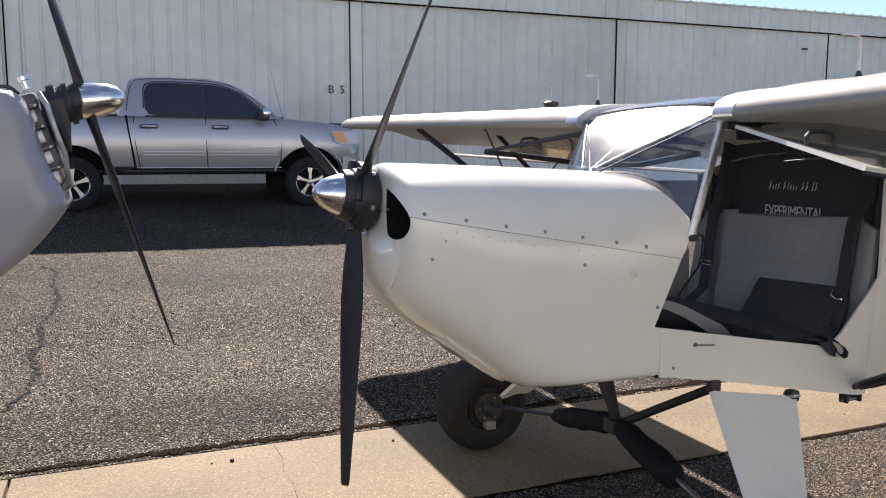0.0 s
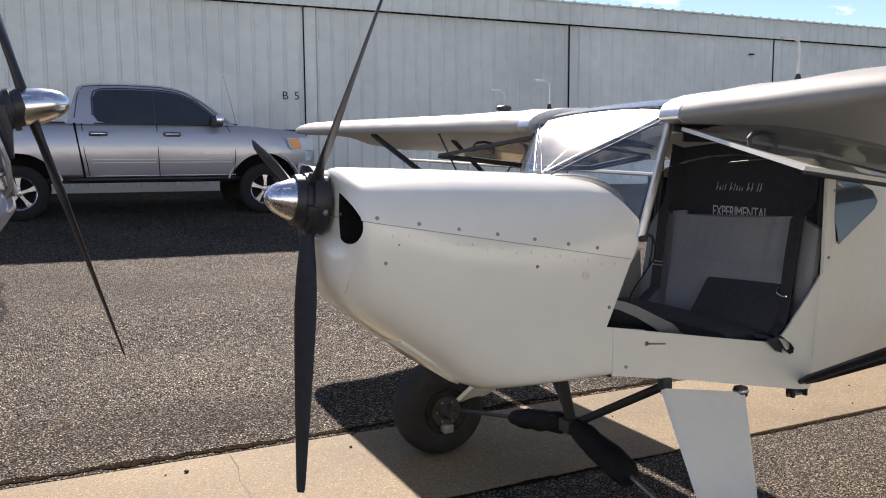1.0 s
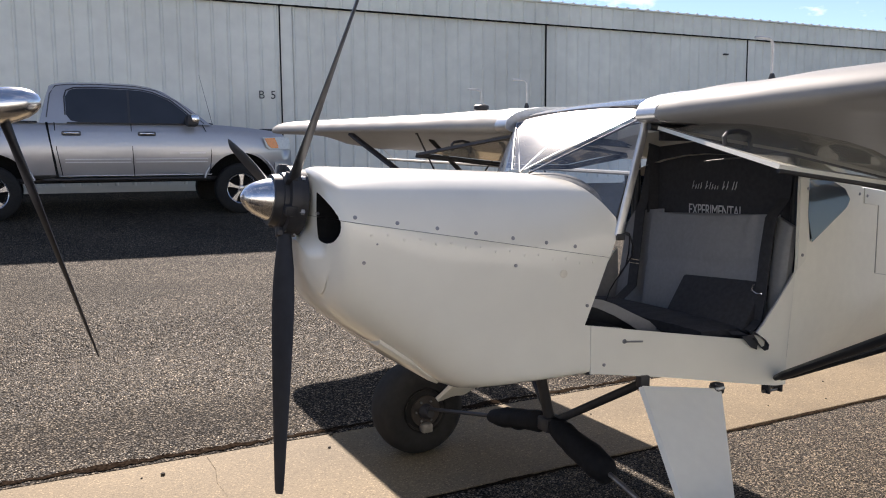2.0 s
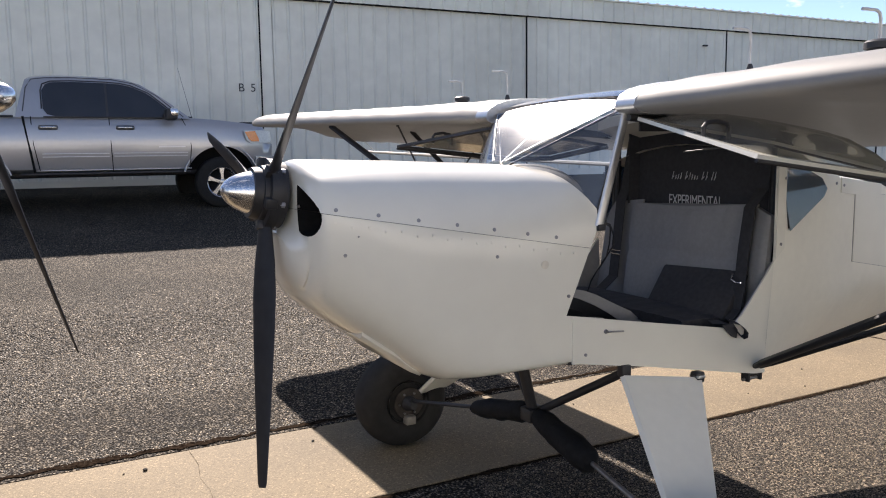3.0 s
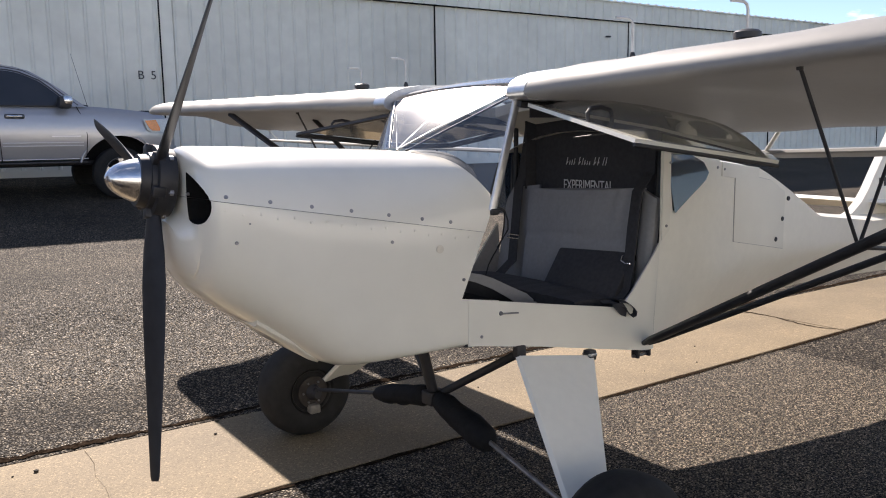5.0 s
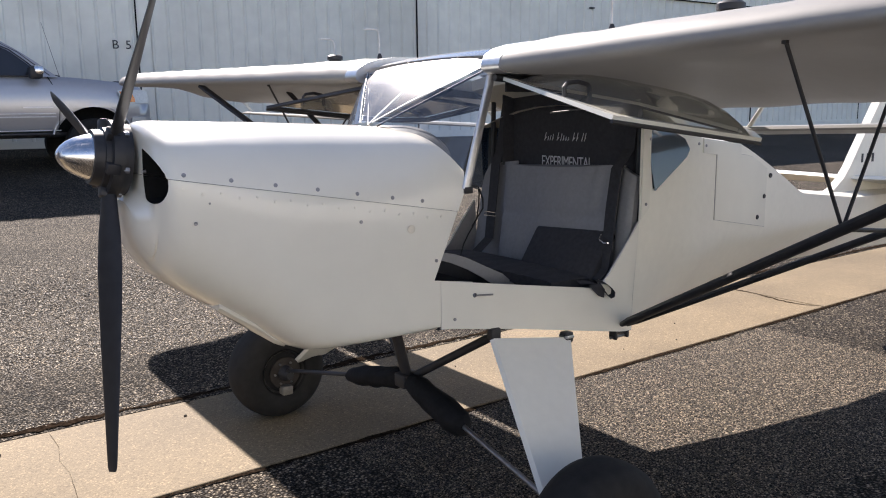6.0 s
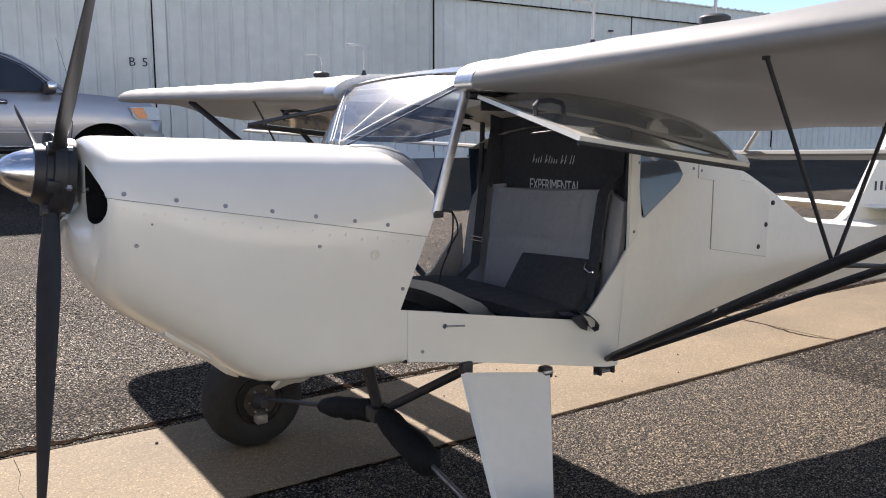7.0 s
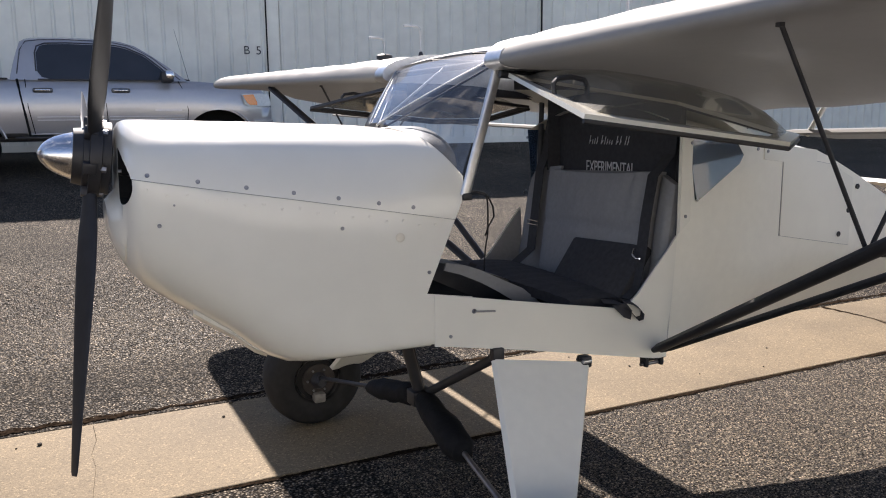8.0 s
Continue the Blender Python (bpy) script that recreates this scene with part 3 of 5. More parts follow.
for s in (-1, 1):
    for x, z in [(-1.235, 1.249), (-1.112, 1.229), (-0.989, 1.209), (-0.862, 1.189), (-0.739, 1.169), (-0.624, 1.150), (-0.523, 1.134), (-0.43, 1.122)]:
        screw(x, z, 0.0062, s, y=None if x < -0.5 else 0.402)
    for x, z in [(-0.733, 1.084), (-0.478, 0.939), (-0.415, 0.737), (-1.214, 1.117)]:
        screw(x, z, 0.0056, s, y=None if x < -0.5 else (0.406 if x < -0.45 else 0.417))
    for k in range(17):
        x = -1.24 + 0.049 * k
        screw(x, seam_z(x) - 0.022 - 0.008 * (k % 2), 0.0040, s, 0.0012, FABRIC, name="rivet")
for s in (-1, 1):
    part("screw", turned([(-0.004, 0.004), (-0.006, 0.006), (0.003, 0.0065)], Matrix.Translation((-1.287, s * 0.128, 1.252)), 12), STEEL, plane)
screw(-1.175, 1.17, 0.003, -1, 0.001)
screw(-0.565, 1.048, 0.014, -1, 0.0015, BRASS, name="drain_cap")

# ---- fuselage ----
SIDE_Y = [(-0.5, 0.3985), (-0.3, 0.433), (0.0, 0.472), (0.4, 0.500), (0.66, 0.484), (0.92, 0.436), (1.34, 0.395), (2.2, 0.24), (3.85, 0.03)]
BELLY = [(-0.6, 0.715), (-0.43, 0.707), (-0.17, 0.671), (0.31, 0.587), (0.8, 0.592), (1.3, 0.600), (1.9, 0.600), (2.4, 0.58), (3.85, 0.52)]
BELLY_Y = [(-0.6, 0.40), (0.31, 0.49), (0.5, 0.42), (0.8, 0.315), (1.3, 0.215), (1.9, 0.12), (2.4, 0.07), (3.85, 0.03)]
SILL = [(-0.484, 0.874), (0.165, 0.773), (0.19, 0.780), (0.225, 0.809), (0.382, 1.000)]
TOP = [(0.40, 1.335), (0.60, 1.325), (0.80, 1.288), (1.144, 1.25), (1.8, 0.99), (2.6, 0.90), (3.85, 0.86)]


def side_y(x, z):
    """The fabric side; below a diagonal crease it leans in towards a narrow belly."""
    y = smooth(SIDE_Y, x)
    crease = lerp([(0.40, 1.02), (0.80, 0.80), (1.0, 0.86), (2.4, 0.80), (3.85, 0.7)], x)
    if x > 0.36 and z < crease:
        low, foot_y = lerp(BELLY, x), min(y, lerp(BELLY_Y, x))
        u = max(0.0, (z - low) / (crease - low))
        y = foot_y + (y - foot_y) * u ** 0.8
    return y


def sheet(xs, low, high, s, name, mat, steps=8, out=0.0, thick=0.006):
    bm = bmesh.new()
    layers = []
    for off in (0.0, -thick):
        layers.append([[bm.verts.new((x, s * (side_y(x, low(x) + (high(x) - low(x)) * k / steps) + out + off), low(x) + (high(x) - low(x)) * k / steps)) for k in range(steps + 1)] for x in xs])
    for rows in layers:
        for a, b in zip(rows, rows[1:]):
            for k in range(steps):
                bm.faces.new((a[k], a[k + 1], b[k + 1], b[k]))
    o, i = layers
    n = len(xs)
    for a in range(n - 1):
        bm.faces.new((o[a][0], o[a + 1][0], i[a + 1][0], i[a][0]))
        bm.faces.new((o[a][steps], o[a + 1][steps], i[a + 1][steps], i[a][steps]))
    for k in range(steps):
        bm.faces.new((o[0][k], o[0][k + 1], i[0][k + 1], i[0][k]))
        bm.faces.new((o[-1][k], o[-1][k + 1], i[-1][k + 1], i[-1][k]))
    return part(name, bm, mat, plane)


QWIN = [(0.415, 1.335), (0.56, 1.327), (0.63, 1.295), (0.655, 1.255), (0.635, 1.225), (0.452, 1.106)]
for s in (-1, 1):
    sheet(side_xs(-0.462, 0.382, 28), lambda x: lerp(BELLY, x), lambda x: lerp(SILL, x), s, "side_panel", WHITE, 8, 0.001, 0.006)
    sheet(side_xs(-0.05, 0.380, 14), lambda x: 0.72, lambda x: max(0.73, lerp(SILL, x) - 0.004), s, "side_lining", SEATGREY, 8, -0.008, 0.004)
    aft = sheet(side_xs(0.382 if s < 0 else 0.47, 3.85, 60), lambda x: lerp(BELLY, x), lambda x: lerp([(0.382, 1.335)] + TOP, x), s, "aft_side", FABRIC, 12)
    cut(aft, [plate(QWIN, 0.3, Matrix.Translation((0, s * 0.5 - 0.15, 0)))], FABRIC)
    part("quarter_window", plate(QWIN, 0.003, Matrix.Translation((0, s * 0.476, 1.22)) @ pose(0, 0, 0, s * 6, 0, s * 3) @ Matrix.Translation((0, 0, -1.22))), SKYTINTGLASS, plane, "triangular side window tinted blue for the mirrored sky", False).visible_shadow = False
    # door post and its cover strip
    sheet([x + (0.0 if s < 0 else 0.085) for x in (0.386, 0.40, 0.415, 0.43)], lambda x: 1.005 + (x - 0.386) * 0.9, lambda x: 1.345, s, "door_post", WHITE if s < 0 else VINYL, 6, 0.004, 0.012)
    screw(0.408, 1.06, 0.006, s, y=0.506)
    screw(0.425, 1.30, 0.006, s, y=0.506)
    # inspection panel with quick fasteners, and its edge
    sheet(side_xs(0.925, 1.36, 6), lambda x: 0.949 - (x - 0.925) * 0.17, lambda x: 1.232 - (x - 0.925) * 0.10 if x < 1.2 else 1.205 - (x - 1.2) * 0.42, s, "inspection_panel", WHITE, 4, 0.0035, 0.003)
    sheet(side_xs(0.922, 1.362, 6), lambda x: 0.9475 - (x - 0.925) * 0.17, lambda x: 1.2335 - (x - 0.925) * 0.10 if x < 1.2 else 1.2065 - (x - 1.2) * 0.42, s, "panel_gap", STEEL, 4, 0.0015, 0.002)
    for x, z in [(1.395, 1.105), (1.34, 1.015), (1.285, 0.925)]:
        screw(x, z, 0.011, s, 0.004, BLACK, y=side_y(x, z) + 0.004, name="fastener")
    # cover strip along the upper edge behind the door
    sheet(side_xs(0.80, 1.12, 6), lambda x: lerp(TOP, x) - 0.055, lambda x: lerp(TOP, x) + 0.004, s, "edge_strip", WHITE, 2, 0.004, 0.006)
    screw(0.82, lerp(TOP, 0.82) - 0.025, 0.006, s, y=side_y(0.82, 1.26) + 0.005)
    screw(0.76, lerp(TOP, 0.76) - 0.025, 0.006, s, y=side_y(0.76, 1.26) + 0.002)
    # latch on the sill
    latch = screw(-0.341, 0.81, 0.008, s, 0.006, STEEL, y=side_y(-0.341, 0.81), name="door_latch")
    part("latch_pin", rod((-0.341, s * (side_y(-0.34, 0.81) + 0.008), 0.81), (-0.275, s * (side_y(-0.3, 0.81) + 0.008), 0.805), 0.003), STEEL, latch)

bm = bmesh.new()
rows = []
for x in side_xs(-0.345, 3.85, 40):
    rows.append([bm.verts.new((x, side_y(x, lerp(BELLY, x)) * (k / 4 - 1) * 0.985, lerp(BELLY, x) + 0.004)) for k in range(9)])
for a, b in zip(rows, rows[1:]):
    for k in range(8):
        bm.faces.new((a[k], a[k + 1], b[k + 1], b[k]))
part("belly_skin", bm, FABRIC, plane)
bm = bmesh.new()
rows = []
for x in side_xs(0.43, 3.85, 30):
    y = smooth(SIDE_Y, x)
    rows.append([bm.verts.new((x, y * (k / 4 - 1), lerp(TOP, x) + (lerp([(1.0, 0.05), (1.8, 0.02)], x) + 0.10 * max(0, 0.9 - x)) * (1 - (k / 4 - 1) ** 2))) for k in range(9)])
for a, b in zip(rows, rows[1:]):
    for k in range(8):
        bm.faces.new((a[k], a[k + 1], b[k + 1], b[k]))
part("turtle_deck", bm, FABRIC, plane)
part("floor_pan", box((-0.47, -0.40, 0.705), (0.43, 0.40, 0.715)), DARKCARPET, plane, "dark carpeted cabin floor", False)

# fin, rudder, tailplane and tailwheel
FIN = [(2.55, 0.90), (2.66, 0.935), (2.75, 0.99), (2.82, 1.06), (2.885, 1.145), (3.0, 1.29), (3.13, 1.455), (3.36, 1.60), (3.60, 1.66), (3.95, 1.62), (4.0, 1.50), (4.0, 0.66), (3.8, 0.60), (2.9, 0.72)]
fin = part("fin", plate(FIN, 0.05, Matrix.Translation((0, -0.025, 0))), FABRIC, plane)
for i, w in enumerate((0.024, 0.03, 0.03)):
    part("marking", box((2.94 + 0.062 * i, -0.028, 1.075), (2.94 + 0.062 * i + w * 0.8, -0.0255, 1.128)), BLACK, fin, "dark registration bar", False)
for s in (-1, 1):
    part("tailplane", loft([[(x0, s * y, 0.985), (x0 + 0.015, s * y, 0.998), (x0 + 0.06, s * y, 1.0), (3.60, s * y, 0.885), (3.60, s * y, 0.878), (x0 + 0.06, s * y, 0.972)] for x0, y in ((2.83, 0.02), (2.92, 0.5), (2.99, 0.82), (3.10, 0.94))]), FABRIC, plane)
    part("tail_brace", rod((3.25, s * 0.03, 0.60), (3.2, s * 0.75, 0.92), 0.009), WHITE, plane)
part("tail_spring", box((3.5, -0.025, 0.5), (4.12, 0.025, 0.515), 0.004, pose(0, 0, 0, 0, 0, 0)), STEEL, plane)
tw = part("tail_wheel", turned([(-0.03, 0.05), (-0.035, 0.085), (0, 0.10), (0.035, 0.085), (0.03, 0.05)], Matrix.Translation((4.09, 0, 0.101)) @ pose(0, 0, 0, 0, 0, 90)), RUBBER, plane)
part("fork", box((4.06, -0.05, 0.10), (4.12, 0.05, 0.51), 0.01), BLACK, tw)

# ---- wings ----
FOIL = [(-0.292, 1.552), (-0.286, 1.570), (-0.270, 1.587), (-0.240, 1.604), (-0.19, 1.618), (-0.11, 1.630), (0.0, 1.633), (0.15, 1.614), (0.32, 1.572), (0.50, 1.502), (0.68, 1.415),
        (0.69, 1.402), (0.50, 1.455), (0.30, 1.497), (0.10, 1.518), (-0.06, 1.525), (-0.18, 1.527), (-0.235, 1.528), (-0.262, 1.5305), (-0.277, 1.5345), (-0.287, 1.541), (-0.291, 1.546)]


def wing_section(y, k=1.0, lift=0.0, swell=0.0, sag=0.0):
    cx, cz = 0.1, 1.57
    return [(cx + (x - cx) * k, y, cz + (z + (swell if z > 1.58 else sag if x > -0.2 and z < 1.53 else 0) - cz) * (0.35 + 0.65 * k) + lift) for x, z in FOIL]


for s in (-1, 1):
    secs = []
    for k in range(46):
        y = 0.488 + 0.08 * k
        if y > 4.08:
            break
        rib = math.cos(2 * math.pi * (y - 0.46) / 0.36)
        secs.append(wing_section(s * y, 1.0, 0.030 * (y - 0.5), 0.0015 * rib + 0.009 * math.exp(-((y - 0.64) / 0.09) ** 2) + 0.007 * math.exp(-((y - 0.98) / 0.10) ** 2), -0.003 * rib))
    secs += [wing_section(s * 4.16, 0.93, 0.110), wing_section(s * 4.25, 0.80, 0.113), wing_section(s * 4.30, 0.58, 0.114)]
    wing = part("wing", loft(secs), SHADEDWINGFABRIC, plane)
    # root fairing strip
    part("root_strip", loft([[(x, s * y, z + 0.003 * (1 if z > 1.55 else -1)) for x, z in FOIL] for y in (0.402, 0.45, 0.492)]), ALU, wing, "bare metal root band")
    for y in (1.11, 0.69):
        z = 1.653 if y > 1 else 1.640
        m = Matrix.Translation((0.0, s * y, z)) @ pose(0, 0, 0, 0, -90, 0)
        if y > 1:
            cap = part("fuel_cap", turned([(-0.01, 0.03), (0.012, 0.03), (0.014, 0.038), (0.030, 0.038), (0.036, 0.03), (0.038, 0.02)], m), BLACK, wing, "black fuel cap")
            h = 1.765
        else:
            cap = part("vent_boot", turned([(-0.01, 0.012), (0.015, 0.011), (0.03, 0.006)], m, 12), BLACK, wing)
            h = 1.775
        part("vent_tube", pipe([(0, s * y, z), (0, s * y, h - 0.02), (-0.006, s * y, h - 0.006), (-0.02, s * y, h), (-0.06, s * y, h), (-0.078, s * y, h - 0.001)], 0.0045), TUBEGREY, cap, "thin grey vent tube")
    # flaperon hung below the trailing edge
    fl = [[(0.702, y, z), (0.708, y, z + 0.009), (0.76, y, z + 0.012), (0.98, y, z - 0.022), (0.98, y, z - 0.025), (0.76, y, z - 0.008), (0.708, y, z - 0.007)] for y, z in ((s * 0.62, 1.328), (s * 2.4, 1.372), (s * 4.1, 1.42))]
    flap = part("flaperon", loft(fl), SHADEDWINGFABRIC, wing)
    part("hinge_arm", rod((0.72, s * 0.70, 1.322), (0.70, s * 0.775, 1.412), 0.008), WHITE, flap)
    for y in (1.5, 2.42, 3.3, 4.0):
        part("hinge_arm", rod((0.66, s * y, 1.42 + 0.03 * (y - 0.5)), (0.78, s * y, 1.328 + 0.026 * (y - 0.62)), 0.009, flat=0.5), WHITE, flap)
    # lift struts with their jury struts
    foot = (0.315, s * 0.462, 0.598)
    front, rear = Vector((-0.245, s * 2.345, 1.578)), Vector((0.33, s * 2.36, 1.545))
    neck = Vector(foot).lerp(front, 0.045)
    st = part("wing_strut", rod(neck, front, 0.024, flat=0.6), BLACK, plane)
    part("strut_end", rod(foot, neck, 0.010, 0.0215, flat=0.65), BLACK, st)
    rear_foot = Vector((foot[0] + 0.02, foot[1], foot[2] - 0.005))
    neck = rear_foot.lerp(rear, 0.04)
    part("strut_end", rod(rear_foot, neck, 0.009, 0.016, flat=0.65), BLACK, part("wing_strut", rod(neck, rear, 0.018, flat=0.62), BLACK, plane))
    j = Vector(foot).lerp(front, 0.52)
    j2 = Vector(foot).lerp(rear, 0.50)
    part("jury_strut", rod(j, (-0.225, s * 1.41, 1.556), 0.0048), BLACK, st)
    part("jury_strut", rod(j, (0.33, s * 1.41, 1.518), 0.0048), BLACK, st)
    part("jury_strut", rod(j, j2, 0.006), BLACK, st)
    part("jury_fitting", box((-0.232, s * 1.41 - 0.006, 1.547), (-0.218, s * 1.41 + 0.006, 1.557), 0.002), BLACK, st)
    part("strut_fitting", box((0.285, s * 0.468 - 0.02, 0.575), (0.345, s * 0.468 + 0.02, 0.615), 0.006), BLACK, plane)
    part("strut_fitting", pipe([(0.30, s * 0.475, 0.62), (0.312, s * 0.478, 0.64), (0.325, s * 0.482, 0.665)], 0.006), BLACK, plane)

# cabin roof between the wings
ROOF = [(-0.205, 1.598), (-0.16, 1.612), (-0.11, 1.622), (-0.05, 1.630), (0.0, 1.632), (0.08, 1.628), (0.15, 1.616), (0.24, 1.596), (0.32, 1.572)]
bm = loft([[(x, y, z + 0.002 - 0.012 * (y / 0.40) ** 2) for x, z in ROOF] for y in (-0.404, -0.35, -0.28, -0.2, -0.1, 0.0, 0.1, 0.2, 0.28, 0.35, 0.404)], False)
skylight = part("skylight", bm, SHIELD, plane, "clear plexiglass cabin roof")
skylight.visible_shadow = False
for y in (-0.16, 0.16):
    part("roof_stringer", box((-0.20, y - 0.008, 1.585), (0.32, y + 0.008, 1.597), 0.003), BLACK, plane)
part("rear_roof", loft([[(x, y, z - 0.04 * (y / 0.45) ** 2) for x, z in ((0.30, 1.575), (0.46, 1.515), (0.62, 1.44), (0.80, 1.335), (0.80, 1.315), (0.46, 1.48), (0.30, 1.53))] for y in (-0.452, -0.3, -0.1, 0.1, 0.3, 0.452)]), FABRIC, plane)

for s in (-1, 1):
    part("root_lining", box((-0.19, s * 0.406 - 0.003, 1.47), (0.46, s * 0.406 + 0.003, 1.60)), BLACKCLOTH, plane, smooth=False)
    for x in (0.272, 0.335):
        part("strut_lug", box((x, s * 0.478 - 0.018, 0.558), (x + 0.012, s * 0.478 + 0.018, 0.615), 0.004), BLACK, plane)
    part("strut_bolt", rod((0.262, s * 0.478, 0.566), (0.358, s * 0.478, 0.566), 0.006), STEEL, plane)

# ---- windshield and cabin ----
def foot_curve(v):
    y = 0.408 * v
    x = -0.486 + 0.117 * abs(v) ** 2.0
    z = 1.374 - 0.150 * abs(v) ** 2.1
    return Vector((x, y, z))


def wrap(v):
    """The flat middle of the sheet bends round along a line from the foot's middle to each upper corner."""
    return math.copysign(1 - (1 - min(1.0, abs(v) / 0.22)) ** 1.6, v)


def head_curve(v):
    return Vector((-0.205 - 0.034 * abs(v) ** 4, 0.398 * v, 1.566 + 0.026 * (1 - abs(v) ** 3)))


bm = bmesh.new()
rows = []
for i in range(13):
    u = i / 12
    rows.append([bm.verts.new(foot_curve(v).lerp(head_curve(wrap(v)), u) + Vector((-0.004, 0, 0.005)) * math.sin(math.pi * u) * (1 - v * v)) for v in [math.copysign(abs(k / 40 - 1) ** 1.5, k - 40) for k in range(81)]])
for a, b in zip(rows, rows[1:]):
    for k in range(80):
        bm.faces.new((a[k], a[k + 1], b[k + 1], b[k]))
bmesh.ops.remove_doubles(bm, verts=bm.verts, dist=1e-5)
shield = part("windshield", bm, SHIELD, plane, "clear curved plexiglass windshield")
shield.visible_shadow = False
# Metal beads added as the sun glints along the two bends of the sheet.
for s in (-1, 1):
    part("crease", pipe([foot_curve(s * 0.10).lerp(head_curve(s * 0.99), k / 10) + Vector((-0.003, 0, 0.004)) * (0.5 + math.sin(math.pi * k / 10)) for k in range(11)], 0.0019, 6), ALU, shield, "thin metal line added as the sun glint along the plexiglass bend")
for s in (-1, 1):
    part("windshield_post", rod((-0.362, s * 0.412, 1.160), (-0.243, s * 0.402, 1.540), 0.017 if s < 0 else 0.009, flat=0.45, side=(0, 1, 0)), ALU, plane, "bare aluminium door post")
    part("post_foot", box((-0.372, s * 0.412 - 0.012, 1.147), (-0.342, s * 0.412 + 0.012, 1.168), 0.003), BLACK, plane)
    if s > 0:
        part("frame_tube", rod((-0.40, 0.40, 1.14), (-0.12, 0.40, 0.86), 0.016), BLACK, plane)
        part("frame_tube", rod((-0.46, 0.40, 1.03), (-0.16, 0.40, 0.86), 0.014), BLACK, plane)
    part("frame_tube", rod((-0.25, s * 0.42, 1.515), (0.42, s * 0.44, 1.47), 0.012), BLACK, plane)
    part("frame_tube", rod((0.43, s * 0.43, 0.72), (0.45, s * 0.43, 1.50), 0.011), BLACK, plane)
# This first rod is added as the glint up the windshield's middle.
part("frame_tube", rod((-0.476, 0.0, 1.366), (-0.212, -0.002, 1.568), 0.0045), ALU, plane, "thin metal rod added as the bright glint up the middle of the windshield")
part("frame_tube", rod((-0.46, -0.03, 1.362), (-0.238, -0.385, 1.548), 0.0036), BLACKVINYL, plane)
part("frame_tube", rod((-0.46, 0.03, 1.362), (-0.238, 0.385, 1.548), 0.0036), BLACKVINYL, plane)
part("frame_tube", rod((-0.222, -0.40, 1.555), (-0.222, 0.40, 1.555), 0.010), BLACKCLOTH, plane)
# glare shield over the instrument panel
secs = []
for x, w, zt in [(-0.505, 0.22, 1.345), (-0.46, 0.27, 1.358), (-0.40, 0.30, 1.364), (-0.345, 0.305, 1.362), (-0.33, 0.30, 1.35)]:
    secs.append([(x, w * math.cos(t), 1.21 + (zt - 1.21) * math.sin(t) ** 0.7) for t in [math.pi * k / 18 for k in range(19)]])
part("glare_shield", loft(secs), VINYL, plane, "grey padded glare shield")
panel = part("instrument_panel", box((-0.375, -0.34, 1.14), (-0.36, 0.34, 1.25), 0.004), BLACK, plane)
for k, (y, z) in enumerate([(-0.22, 1.19), (-0.11, 1.19), (0.0, 1.19), (0.11, 1.19), (0.22, 1.19)]):
    part("gauge", turned([(0, 0.036), (0.01, 0.036), (0.012, 0.030)], Matrix.Translation((-0.361, y, z))), DARKIN, panel)
part("power_cable", pipe([(-0.37, -0.415, 1.165), (-0.335, -0.395, 1.169), (-0.29, -0.36, 1.166), (-0.25, -0.335, 1.156), (-0.235, -0.32, 1.130), (-0.222, -0.30, 1.085), (-0.20, -0.26, 1.035), (-0.168, -0.20, 1.0), (-0.13, -0.12, 0.955), (-0.09, -0.04, 0.906), (-0.06, 0.02, 0.85), (-0.05, 0.04, 0.80)], 0.0028, 6), BLACK, plane, "thin black power cable")
part("power_cable", pipe([(-0.37, -0.415, 1.160), (-0.33, -0.39, 1.162), (-0.285, -0.355, 1.159), (-0.235, -0.322, 1.146), (-0.207, -0.305, 1.11), (-0.194, -0.289, 1.075), (-0.203, -0.268, 1.04), (-0.185, -0.215, 1.002)], 0.0028, 6), BLACK, plane)
part("centre_console", loft([[(-0.44, -0.1, 0.72), (-0.44, 0.1, 0.72), (-0.44, 0.1, 0.93), (-0.44, -0.1, 0.93)], [(-0.20, -0.09, 0.72), (-0.20, 0.09, 0.72), (-0.20, 0.08, 0.88), (-0.20, -0.08, 0.88)], [(0.05, -0.06, 0.72), (0.05, 0.06, 0.72), (0.05, 0.06, 0.79), (0.05, -0.06, 0.79)]]), BLACK, plane)
part("kick_panel", plate([(-0.33, 0.895), (-0.322, 0.921), (-0.25, 0.905), (-0.196, 0.885), (-0.097, 0.837), (-0.03, 0.806), (0.045, 0.745), (-0.02, 0.742), (-0.075, 0.771), (-0.13, 0.806), (-0.196, 0.843), (-0.27, 0.876)], 0.006, Matrix.Translation((0, -0.20, 0))), SEATGREY, plane, "curved grey side panel in the footwell")

